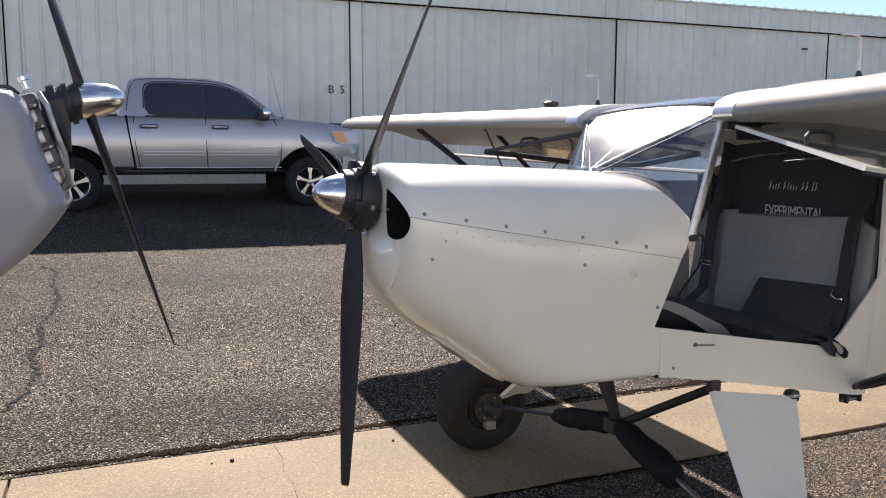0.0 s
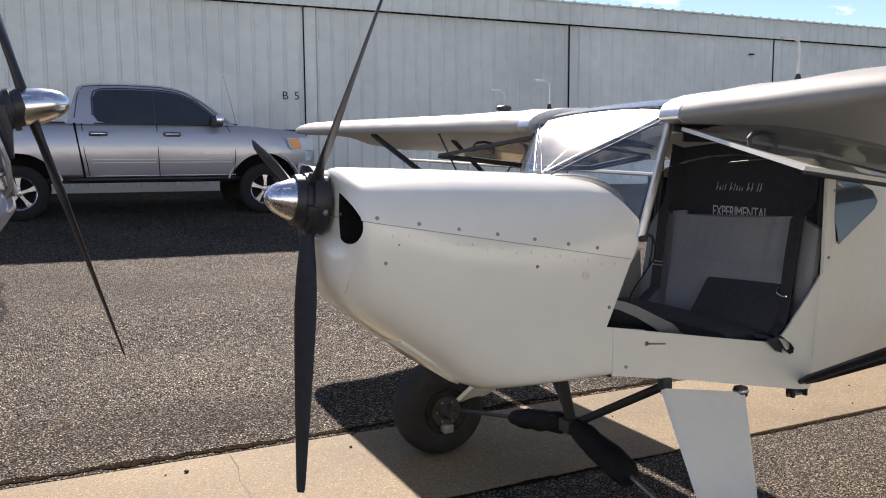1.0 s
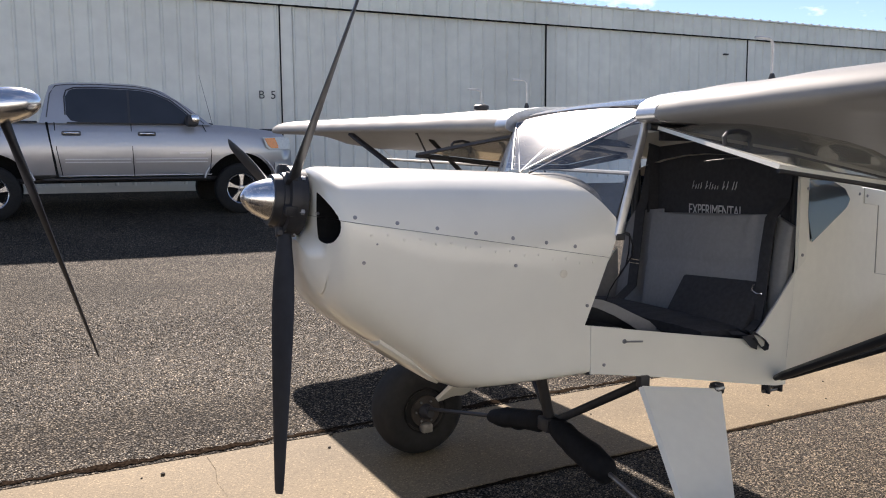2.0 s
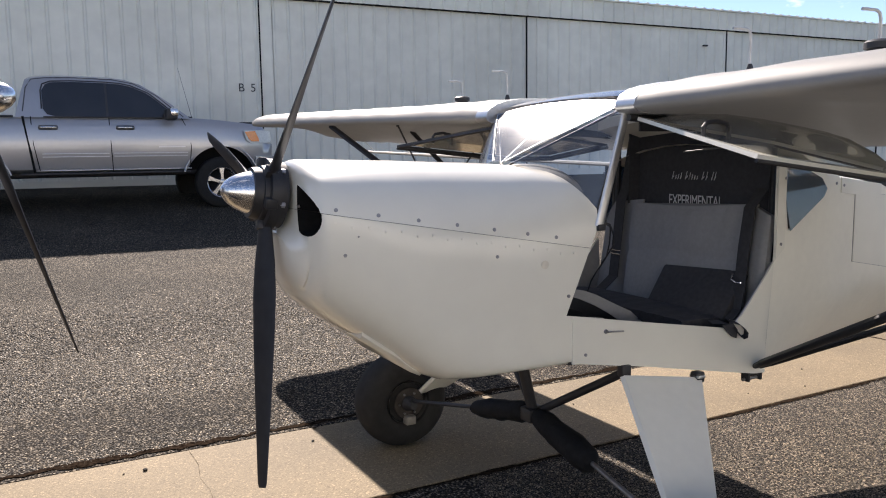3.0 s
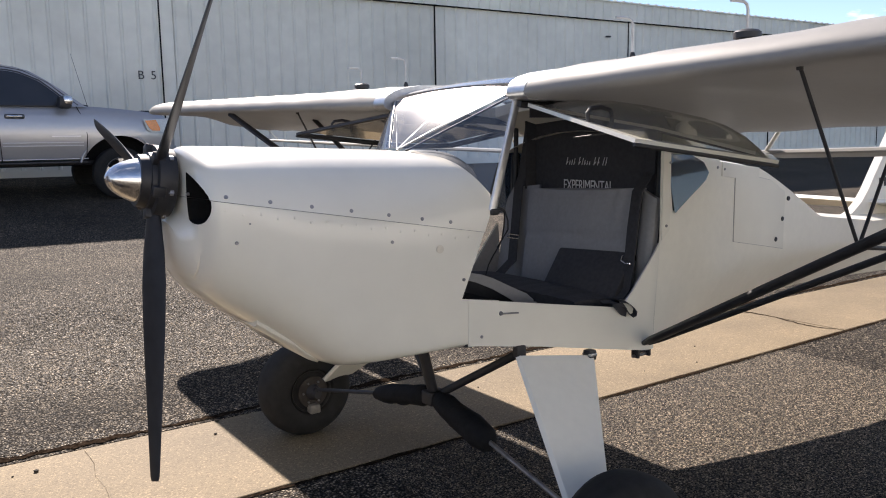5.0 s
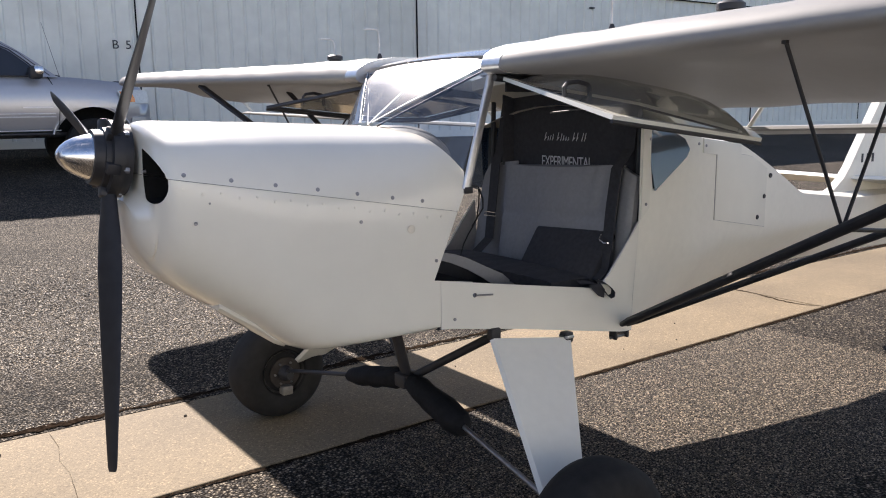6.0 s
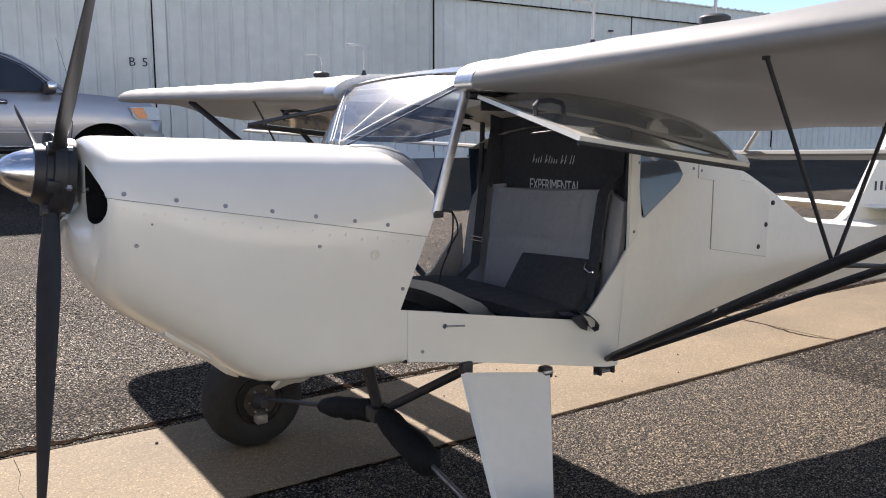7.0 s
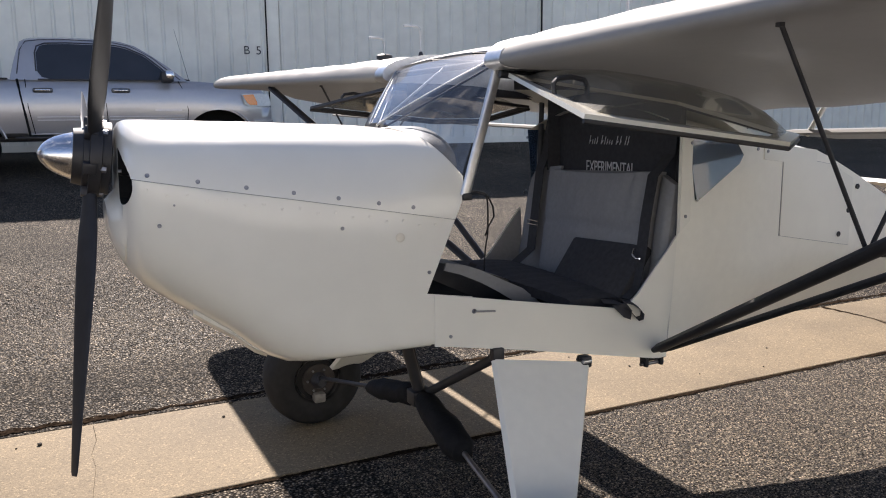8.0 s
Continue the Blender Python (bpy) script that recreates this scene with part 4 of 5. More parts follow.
# bench seat: padded back, base, side bolsters, belts
def cushion(rows, thick, n=10, creased=False):
    """A padded slab between two edges: rows of (near edge point, far edge point), with stitched pleats."""
    bm = bmesh.new()
    front, back = [], []
    for i, (a, b, nrm) in enumerate(rows):
        a, b, nrm = Vector(a), Vector(b), Vector(nrm)
        u = i / (len(rows) - 1)
        f, g = [], []
        for k in range(n * 4 + 1):
            v = k / (n * 4)
            puff = thick * (0.55 + 0.45 * (math.sin(math.pi * min(max(u, 0.02), 0.98)) ** 0.35) * (math.sin(math.pi * min(max(v, 0.01), 0.99)) ** 0.3)) - 0.0025 * (k % 4 == 0)
            if creased:
                puff -= 0.007 * math.exp(-(((u - 0.52 - 0.02 * math.sin(3 * v)) / 0.035) ** 2)) + 0.010 * v * (1 - v) * math.sin(2 * math.pi * v) * u
                puff += 0.0035 * math.sin(52 * v + 7 * u) * math.exp(-(((v - 0.16) / 0.10) ** 2)) * u + 0.004 * math.sin(5 * u + 9 * v)
            f.append(bm.verts.new(a.lerp(b, v) + nrm * puff + Vector((0, 0, -0.012 * math.sin(math.pi * v) * u ** 4 if creased else 0))))
            g.append(bm.verts.new(a.lerp(b, v)))
        front.append(f)
        back.append(g)
    for rowsx in (front, back):
        for p, q in zip(rowsx, rowsx[1:]):
            for k in range(n * 4):
                bm.faces.new((p[k], p[k + 1], q[k + 1], q[k]))
    for k in range(n * 4):
        bm.faces.new((front[0][k], front[0][k + 1], back[0][k + 1], back[0][k]))
        bm.faces.new((front[-1][k], front[-1][k + 1], back[-1][k + 1], back[-1][k]))
    for p in range(len(front) - 1):
        bm.faces.new((front[p][0], front[p + 1][0], back[p + 1][0], back[p][0]))
        bm.faces.new((front[p][-1], front[p + 1][-1], back[p + 1][-1], back[p][-1]))
    return bm


NB = Vector((-0.99, 0, 0.1))
seat = part("seat_back", cushion([((0.36 + 0.055 * u, -0.40, 0.76 + 0.44 * u), (0.36 + 0.045 * u, 0.255 - 0.02 * u, 0.74 + 0.435 * u), NB) for u in [k / 28 for k in range(29)]], 0.06, 10, True), SEATGREY, plane, "grey pleated cloth seat back")
FLARE = [(0.0, 0.475), (0.3, 0.46), (0.7, 0.455), (0.85, 0.45), (0.95, 0.43), (1.0, 0.41)]
part("seat_bolster", cushion([((0.375 + 0.05 * u, 0.225, 0.75 + 0.44 * u), (0.365 + 0.06 * u, lerp(FLARE, u), 0.74 + 0.43 * u), NB) for u in [k / 10 for k in range(11)]], 0.022, 3), SEATGREY, seat)
part("seat_bolster", cushion([((0.37 + 0.04 * u, -0.475, 0.76 + 0.40 * u), (0.36 + 0.055 * u, -0.405, 0.76 + 0.43 * u), NB) for u in [k / 6 for k in range(7)]], 0.04, 2), SEATGREY, seat)
part("seat_base", cushion([((0.02 + 0.24 * u, -0.41, 0.77 - 0.015 * u), (-0.04 + 0.30 * u, 0.40, 0.775 - 0.02 * u), (0, 0, 1)) for u in [k / 6 for k in range(7)]], 0.05), BLACKCLOTH, seat, "black seat base cushion")


def belt(pts, width, across):
    bm = bmesh.new()
    a = Vector(across).normalized() * width / 2
    rows = []
    for p in pts:
        p = Vector(p)
        rows.append([bm.verts.new(p - a), bm.verts.new(p + a)])
    for p, q in zip(rows, rows[1:]):
        bm.faces.new((p[0], p[1], q[1], q[0]))
    r = bmesh.ops.extrude_face_region(bm, geom=bm.faces[:])
    bmesh.ops.translate(bm, verts=[v for v in r["geom"] if isinstance(v, bmesh.types.BMVert)], vec=(-0.003, 0, 0.001))
    return bm


bel = part("shoulder_belt", belt([(0.46, 0.335, 1.50), (0.41, 0.335, 1.235), (0.385, 0.338, 1.175), (0.358, 0.33, 1.0), (0.334, 0.325, 0.84), (0.25, 0.31, 0.79)], 0.06, (0, 1, 0)), BLACKCLOTH, seat, "black webbing shoulder belt")
part("adjuster", pipe([(0.345, 0.29, 0.958), (0.345, 0.37, 0.958), (0.343, 0.37, 0.942), (0.343, 0.29, 0.942), (0.345, 0.29, 0.958)], 0.0026, 6), CHROME, bel)
bel = part("shoulder_belt", belt([(0.45, -0.41, 1.50), (0.42, -0.41, 1.26), (0.345, -0.415, 1.19), (0.315, -0.42, 1.05), (0.295, -0.425, 0.92), (0.27, -0.43, 0.82), (0.22, -0.44, 0.79)], 0.05, (0, 1, 0)), BLACKCLOTH, seat, "black webbing shoulder belt")
part("adjuster", pipe([(0.285, -0.405, 0.945), (0.285, -0.398, 0.945), (0.283, -0.394, 0.925), (0.270, -0.43, 0.918), (0.268, -0.45, 0.922)], 0.0032, 6), CHROME, bel)
part("belt_loop", belt([(0.13, -0.44, 0.79), (0.155, -0.47, 0.792), (0.185, -0.497, 0.778), (0.205, -0.503, 0.752), (0.222, -0.504, 0.735), (0.240, -0.504, 0.738), (0.243, -0.504, 0.755), (0.228, -0.503, 0.772), (0.205, -0.50, 0.788), (0.18, -0.48, 0.795)], 0.030, (0.25, 0.9, 0.25)), BLACKCLOTH, seat, "black belt loop hanging over the sill")
part("belt_end", plate([(0.12, 0.79), (0.175, 0.792), (0.20, 0.765), (0.195, 0.735), (0.17, 0.745)], 0.004, Matrix.Translation((0, -0.503, 0))), BLACKCLOTH, seat)
part("lap_belt", belt([(0.10, 0.26, 0.80), (0.0, 0.20, 0.815), (-0.06, 0.12, 0.84), (-0.10, 0.05, 0.86)], 0.045, (0.5, 0.6, 0)), BLACKCLOTH, seat)
# loose black cushion leaning on the seat back
pad = part("cushion", box((-0.02, -0.20, 0.0), (0.02, 0.185, 0.215), 0.012), BLACKCLOTH, None, "flat black cushion leaning against the grey seat back", True, "cushion")
pad.matrix_basis = Matrix.Translation((0.205, -0.225, 0.768)) @ pose(0, 0, 0, -3, 38, 3)
# Black block added so the cabin looks dark through the quarter windows.
part("baggage_bin", box((0.47, -0.425, 0.88), (0.95, 0.425, 1.28), 0.03), BLACKCLOTH, plane, "black block added to darken the view through the side windows")
# black cloth screen behind the seats
part("rear_screen", box((0.455, -0.43, 0.80), (0.463, 0.30, 1.53)), BLACKCLOTH, plane, "black cloth screen with white lettering", False)
screen = part("rear_screen", plate([(0.0, 0.0), (0.11, 0.0), (0.11, 0.36), (0.0, 0.36)], 0.006, Matrix.Translation((0.40, 0.305, 1.17)) @ pose(0, 0, 0, 0, 0, -7)), BLACKCLOTH, plane, smooth=False)
txt = bpy.data.curves.new("lettering", "FONT")
txt.body, txt.size, txt.align_x, txt.extrude = "EXPERIMENTAL", 0.068, "CENTER", 0.0005
txt.space_character = 0.92
lettering = new("lettering", txt)
lettering.data.materials.append(LETTER)
lettering.parent = plane
lettering.matrix_basis = Matrix.Translation((0.4535, -0.038, 1.171)) @ Matrix.Rotation(radians(-90), 4, "Z") @ Matrix.Rotation(radians(90), 4, "X") @ Matrix.Diagonal((0.68, 1, 1, 1))
lettering["label"] = "white capital lettering"
x = 0.095
for k, (w, h) in enumerate([(0.016, 0.034), (0.010, 0.018), (0.008, 0.022), (0.012, 0.028), (0.0, 0), (0.018, 0.034), (0.008, 0.030), (0.012, 0.022), (0.010, 0.018), (0.010, 0.016), (0.0, 0), (0.018, 0.034), (0.014, 0.034), (0.0, 0), (0.006, 0.034), (0.012, 0.034)]):
    if w:
        part("script_mark", plate([(0, 0), (0.003, 0), (0.003 + h * 0.3, h), (h * 0.3, h)], 0.001, Matrix.Translation((0.4535, x, 1.282)) @ pose(0, 0, 0, 0, 0, -90)), LETTER, plane, smooth=False)
        part("script_mark", plate([(0, 0), (w * 0.8, h * 0.35), (w * 0.8, h * 0.5), (0, h * 0.15)], 0.001, Matrix.Translation((0.4535, x, 1.282)) @ pose(0, 0, 0, 0, 0, -90)), LETTER, plane, smooth=False)
    x -= max(w, 0.011) + 0.003

# ---- doors, swung up under the wings ----
for s in (-1, 1):
    hinge_f, hinge_r = Vector((-0.235, s * 0.445, 1.505)), Vector((0.40, s * 0.455, 1.425))
    out_f, out_r, mid_r = Vector((-0.425, s * 1.085, 1.383)), Vector((0.145, s * 1.128, 1.311)), Vector((0.41, s * 0.93, 1.322))
    if s > 0:
        out_f, out_r, mid_r = Vector((-0.377, 1.10, 1.434)), Vector((0.25, 1.10, 1.368)), Vector((0.43, 0.93, 1.368))
    ring = [hinge_f, out_f, out_r, mid_r, hinge_r]
    cen = sum(ring, Vector()) / 5
    nrm = (out_f - hinge_f).cross(hinge_r - hinge_f).normalized()
    if nrm.z < 0:
        nrm = -nrm
    inner = [cen + (p - cen) * k for p, k in zip(ring, (0.96, 0.85, 0.83, 0.84, 0.96) if s < 0 else (0.95,) * 5)]
    bm = bmesh.new()
    vs = []
    for off in (0.0, 0.012):
        vs.append([bm.verts.new(p + nrm * off) for p in ring])
        vs.append([bm.verts.new(p + nrm * off) for p in inner])
    for k in range(5):
        j = (k + 1) % 5
        bm.faces.new((vs[0][k], vs[0][j], vs[1][j], vs[1][k]))
        bm.faces.new((vs[2][k], vs[2][j], vs[3][j], vs[3][k]))
        bm.faces.new((vs[0][k], vs[0][j], vs[2][j], vs[2][k]))
        bm.faces.new((vs[1][k], vs[1][j], vs[3][j], vs[3][k]))
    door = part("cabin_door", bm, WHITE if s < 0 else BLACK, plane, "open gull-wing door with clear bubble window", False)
    # bubble window
    bm = bmesh.new()
    loops = []
    for u in (1.0, 0.9, 0.75, 0.5, 0.25):
        loops.append([bm.verts.new(cen + (p - cen) * u * 0.9 + nrm * (0.012 + 0.075 * (1 - u ** 3))) for p in [ring[k].lerp(ring[(k + 1) % 5], v) for k in range(5) for v in (0, 0.25, 0.5, 0.75)]])
    for a, b in zip(loops, loops[1:]):
        for k in range(20):
            bm.faces.new((a[k], a[(k + 1) % 20], b[(k + 1) % 20], b[k]))
    bm.faces.new(loops[-1])
    pane = part("door_window", bm, CLEAR, door, "clear bubble window")
    pane.visible_shadow = False
    part("door_seal", pipe([out_f - nrm * 0.004, out_r - nrm * 0.004, mid_r - nrm * 0.004, hinge_r - nrm * 0.004], 0.006, 6), BLACK, door)
    hf = Vector((-0.317, -0.811, 1.440)) if s < 0 else Vector((-0.30, 0.86, 1.452))
    part("grab_handle", pipe([hf, hf + Vector((-0.004, 0, 0.03)), hf + Vector((0.008, 0, 0.042)), hf + Vector((0.05, -s * 0.0, 0.047)), hf + Vector((0.088, 0, 0.040)), hf + Vector((0.098, 0, 0.026)), hf + Vector((0.098, 0, -0.01))], 0.0065), BLACK, door, "black tubular grab handle")
    part("gas_spring", rod((0.02, s * 0.40, 1.40), (0.06, s * 0.70, 1.425), 0.0026), VINYL, door)

# ---- propeller ----
HUB = Matrix.Translation((-1.395, 0, 1.293)) @ pose(0, 0, 0, 0, 7.4, 0)
prop = part("hub", turned([(-0.008, 0.05), (-0.008, 0.078), (0.018, 0.082), (0.020, 0.088), (0.034, 0.090), (0.036, 0.110), (0.066, 0.112), (0.068, 0.104), (0.090, 0.104), (0.095, 0.06)], HUB, 40), BLACK, plane, "black propeller hub and drive housing")
part("spinner", turned([(-0.097, 0.003), (-0.094, 0.012), (-0.086, 0.025), (-0.072, 0.039), (-0.052, 0.051), (-0.030, 0.060), (-0.014, 0.065), (-0.007, 0.066), (-0.005, 0.06)], HUB, 40), CHROME, prop, "polished aluminium spinner")
for k in range(6):
    m = HUB @ Matrix.Rotation(radians(60 * k + 15), 4, "X")
    part("hub_bolt", turned([(0.0, 0.008), (0.008, 0.0095), (0.016, 0.0095), (0.018, 0.004)], m @ Matrix.Translation((0.062, 0.104, 0)), 6), STEEL, prop)
    part("hub_lug", box((0.018, 0.085, -0.016), (0.055, 0.114, 0.016), 0.004, m), BLACK, prop)


def blade(angle):
    secs = []
    m = HUB @ Matrix.Rotation(angle, 4, "X")
    for r, c, tw, th in [(0.05, 0.046, 46, 0.04), (0.10, 0.044, 44, 0.032), (0.15, 0.056, 40, 0.024), (0.22, 0.077, 36, 0.018), (0.32, 0.091, 32, 0.014), (0.45, 0.089, 28, 0.012), (0.58, 0.079, 25, 0.010), (0.72, 0.064, 22, 0.009), (0.84, 0.049, 20, 0.007), (0.872, 0.043, 20, 0.006), (0.884, 0.033, 20, 0.004)]:
        ct, st = math.cos(radians(tw)), math.sin(radians(tw))
        ring = []
        for k in range(16):
            t = 2 * math.pi * k / 16
            a, b = c / 2 * math.cos(t), th / 2 * math.sin(t)
            ring.append(m @ Vector((-a * st + b * ct + 0.045 - 0.010 * r, r, a * ct + b * st)))
        secs.append(ring)
    return loft(secs)


for a in (-107, 13, 133):
    part("blade", blade(radians(a)), PROP, prop)

# ---- landing gear ----
TYRE = [(-0.07, 0.098), (-0.088, 0.112), (-0.096, 0.145), (-0.092, 0.178), (-0.075, 0.206), (-0.045, 0.222), (0, 0.227), (0.045, 0.222), (0.075, 0.206), (0.092, 0.178), (0.096, 0.145), (0.088, 0.112), (0.07, 0.098)]
APEX = Vector((-0.335, 0.0, 0.405))
for s in (-1, 1):
    wx, wy = (-0.378, 1.02) if s < 0 else (-0.458, 0.945)
    m = Matrix.Translation((wx, s * wy, 0.226)) @ pose(0, 0, 0, 0, 0, 90 * s)
    # the local x axis points away from the fuselage
    w = part("wheel", turned(TYRE, m, 48), RUBBER, plane, "fat black low-pressure tyre")
    part("rim", turned([(-0.078, 0.03), (-0.078, 0.055), (-0.06, 0.066), (-0.055, 0.088), (-0.078, 0.096), (-0.085, 0.101), (-0.06, 0.105), (0.06, 0.105), (0.085, 0.101), (0.078, 0.096), (0.05, 0.08), (0.055, 0.03)], m, 36), DULLRIM, w)
    part("brake_disc", turned([(-0.096, 0.035), (-0.096, 0.074), (-0.091, 0.076), (-0.088, 0.035)], m, 30), BRAKE, w)
    part("axle_hub", turned([(-0.15, 0.018), (-0.13, 0.024), (-0.11, 0.036), (-0.088, 0.038)], m, 20), BLACK, w)
    part("brake_caliper", box((-0.13, -0.022, -0.098), (-0.08, 0.03, -0.055), 0.008, m), CAST, w, "pale cast brake caliper")
    for k in range(6):
        part("wheel_bolt", turned([(-0.104, 0.005), (-0.092, 0.006)], m @ Matrix.Rotation(radians(60 * k), 4, "X") @ Matrix.Translation((0, 0.052, 0)), 6), STEEL, w)
    # leg fairing: two tubes covered with fabric
    a, b = Vector((-0.279, s * 0.445, 0.648)), Vector((0.041, s * 0.485, 0.606))
    c, d = Vector((-0.285, s * 0.875, 0.318)), Vector((-0.440, s * 0.868, 0.310))
    if s > 0:
        c, d = Vector((-0.235, 0.875, 0.275)), Vector((-0.397, 0.868, 0.265))
    nr = (b - a).cross(d - a).normalized() * 0.012
    bm = bmesh.new()
    rows = []
    for k in range(9):
        u = k / 8
        p, q = a.lerp(d, u), b.lerp(c, u)
        e = (q - p).normalized()
        rows.append([p - nr * 0.9, p - e * 0.012, p + nr * 0.9, p.lerp(q, 0.25) + nr, p.lerp(q, 0.5) + nr * 0.8, p.lerp(q, 0.75) + nr * 0.8, q + nr * 0.6, q + e * 0.006, q - nr * 0.6, p.lerp(q, 0.5) - nr * 0.8])
    add_loft(bm, rows)
    leg = part("gear_fairing", bm, FABRIC, plane, "white fabric-covered landing gear leg")
    part("gear_fitting", box((-0.286, s * 0.435 - 0.016, 0.646), (-0.246, s * 0.435 + 0.014, 0.688), 0.006), BLACK, plane)
    part("gear_fitting", box((0.012, s * 0.478 - 0.020, 0.594), (0.050, s * 0.478 + 0.016, 0.632), 0.006), BLACK, plane)
    part("gear_fitting", box((0.012, s * 0.482 - 0.024, 0.612), (0.044, s * 0.482 + 0.022, 0.622), 0.002), ALU, plane)
    part("axle", rod((wx, s * (wy - 0.145), 0.245), (wx, s * (wy - 0.085), 0.236), 0.016), BLACK, w)
    # shock strut: sprung sleeve and rod from the centre fitting to the axle
    end = Vector((wx, s * (wy - 0.125), 0.245))
    # the near boot is fuller and blunt at its outer end
    full = [(0.03, 0.014), (0.04, 0.034), (0.07, 0.042), (0.12, 0.045), (0.18, 0.046), (0.24, 0.050), (0.30, 0.052), (0.35, 0.052), (0.39, 0.047), (0.415, 0.036), (0.425, 0.012)]
    slim = [(0.03, 0.012), (0.04, 0.034), (0.06, 0.041), (0.11, 0.043), (0.17, 0.039), (0.21, 0.045), (0.26, 0.041), (0.31, 0.043), (0.37, 0.037), (0.42, 0.030), (0.433, 0.011)]
    rings = []
    for k, (u, r) in enumerate(full if s < 0 else slim):
        rings.append([APEX.lerp(end, u) + (Vector((0, 0, math.cos(t))) + Vector((math.sin(t), 0, 0))) * r * (1 + 0.06 * math.sin(3 * t + 2.1 * k) + 0.03 * math.sin(7 * t + 1.3 * k)) for t in [2 * math.pi * q / 24 for q in range(24)]])
    sleeve = part("shock_sleeve", loft(rings), BOOT, plane, "black boot over the shock cord")
    part("shock_rod", rod(APEX.lerp(end, 0.42), end, 0.009), STEEL if s < 0 else BLACK, sleeve)
    part("cabane_tube", rod((-0.235, s * 0.40, 0.648), APEX + Vector((0.01, s * 0.01, 0.005)), 0.0155), BLACK, plane)
part("cabane_tube", rod((-0.40, 0.0, 0.66), APEX, 0.025, flat=0.8), BLACK, plane)
part("cabane_fitting", box((-0.375, -0.035, 0.375), (-0.295, 0.035, 0.43), 0.008), BLACK, plane)

# ---- second airplane, nose to nose with the first ----
other = empty("airplane", "pale grey light airplane with an uncowled engine and black propeller", "airplane")
OY = 0.36


def nose_section(x, w, zt, zb, zm, n=32):
    return [(x, OY + w * math.copysign(abs(math.cos(t)) ** 0.8, math.cos(t)), zm + ((zt - zm) if math.sin(t) > 0 else (zm - zb)) * math.copysign(abs(math.sin(t)) ** 0.8, math.sin(t))) for t in [2 * math.pi * k / n for k in range(n)]]


outline = []
NOSE = [(-3.0, 1.66), (-2.6, 1.63), (-2.36, 1.603), (-2.305, 1.590), (-2.272, 1.533), (-2.240, 1.40), (-2.196, 1.295), (-2.210, 1.235), (-2.335, 1.095), (-2.6, 0.93), (-3.0, 0.85)]
for p0, p1, p2, p3 in zip([NOSE[0]] + NOSE[:-2], NOSE[:-1], NOSE[1:], NOSE[2:] + [NOSE[-1]]):
    for k in range(6):
        t = k / 6
        outline.append(tuple(0.5 * (2 * b + (c - a) * t + (2 * a - 5 * b + 4 * c - d) * t * t + (3 * b - a - 3 * c + d) * t**3) for a, b, c, d in zip(p0, p1, p2, p3)))
outline.append(NOSE[-1])
bm = loft([[(-3.0 + (x + 3.0) * k, OY + y, 1.26 + (z - 1.26) * k) for x, z in outline] for y, k in ((-0.28, 0.93), (-0.27, 0.962), (-0.25, 0.985), (-0.22, 0.997), (-0.18, 1.0), (0.18, 1.0), (0.22, 0.997), (0.25, 0.985), (0.27, 0.962), (0.28, 0.93))])
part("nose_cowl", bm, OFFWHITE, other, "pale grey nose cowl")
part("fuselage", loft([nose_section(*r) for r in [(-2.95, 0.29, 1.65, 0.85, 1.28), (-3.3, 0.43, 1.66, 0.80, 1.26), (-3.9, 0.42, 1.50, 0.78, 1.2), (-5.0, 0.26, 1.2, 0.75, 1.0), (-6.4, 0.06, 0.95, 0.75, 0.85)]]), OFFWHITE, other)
OH = Matrix.Translation((-2.188, OY, 1.576)) @ pose(0, 0, 0, 0, -15.5, 0)
oh = part("hub", turned([(-0.045, 0.05), (-0.04, 0.072), (-0.018, 0.072), (-0.016, 0.058), (0.0, 0.058), (0.002, 0.068), (0.018, 0.068), (0.02, 0.058), (0.05, 0.057)], OH, 36), BLACK, other)
part("spinner", turned([(0.040, 0.055), (0.055, 0.057), (0.095, 0.054), (0.13, 0.046), (0.155, 0.034), (0.170, 0.020), (0.176, 0.004)], OH @ pose(0, 0, 0, 0, 6, 0), 36), CHROME, oh, "polished aluminium spinner")
for a in (-90, 90):
    secs = []
    m = OH @ Matrix.Rotation(radians(a), 4, "X")
    for r, c, tw, th in [(0.03, 0.036, 50, 0.034), (0.12, 0.036, 35, 0.022), (0.20, 0.052, 26, 0.018), (0.27, 0.068, 20, 0.016), (0.38, 0.074, 12, 0.014), (0.55, 0.07, 8, 0.011), (0.72, 0.055, 6, 0.009), (0.82, 0.036, 5, 0.006), (0.84, 0.024, 5, 0.004)]:
        ct, st = math.cos(radians(tw)), math.sin(radians(tw))
        secs.append([m @ Vector((-(c / 2 * math.cos(t)) * st + th / 2 * math.sin(t) * ct + 0.055 + 0.018 * r, r * 1.015, c / 2 * math.cos(t) * ct + th / 2 * math.sin(t) * st)) for t in [2 * math.pi * k / 14 for k in range(14)]])
    part("blade", loft(secs), PROP, oh)
EM = Matrix.Translation((-2.236, OY - 0.02, 1.475)) @ pose(0, 0, 0, 0, -17, 0)
eng = part("engine", box((-0.075, -0.13, -0.17), (0.010, 0.13, 0.13), 0.012, EM), DARKENGINE, other, "bare inline engine with cast ribs and covers")
part("gearbox", loft([[EM @ Vector((x, r * math.cos(t), z + r * math.sin(t))) for t in [2 * math.pi * k / 20 for k in range(20)]] for x, r, z in ((0.005, 0.085, 0.05), (0.04, 0.08, 0.055), (0.055, 0.06, 0.07), (0.085, 0.05, 0.085))]), BLACK, eng)
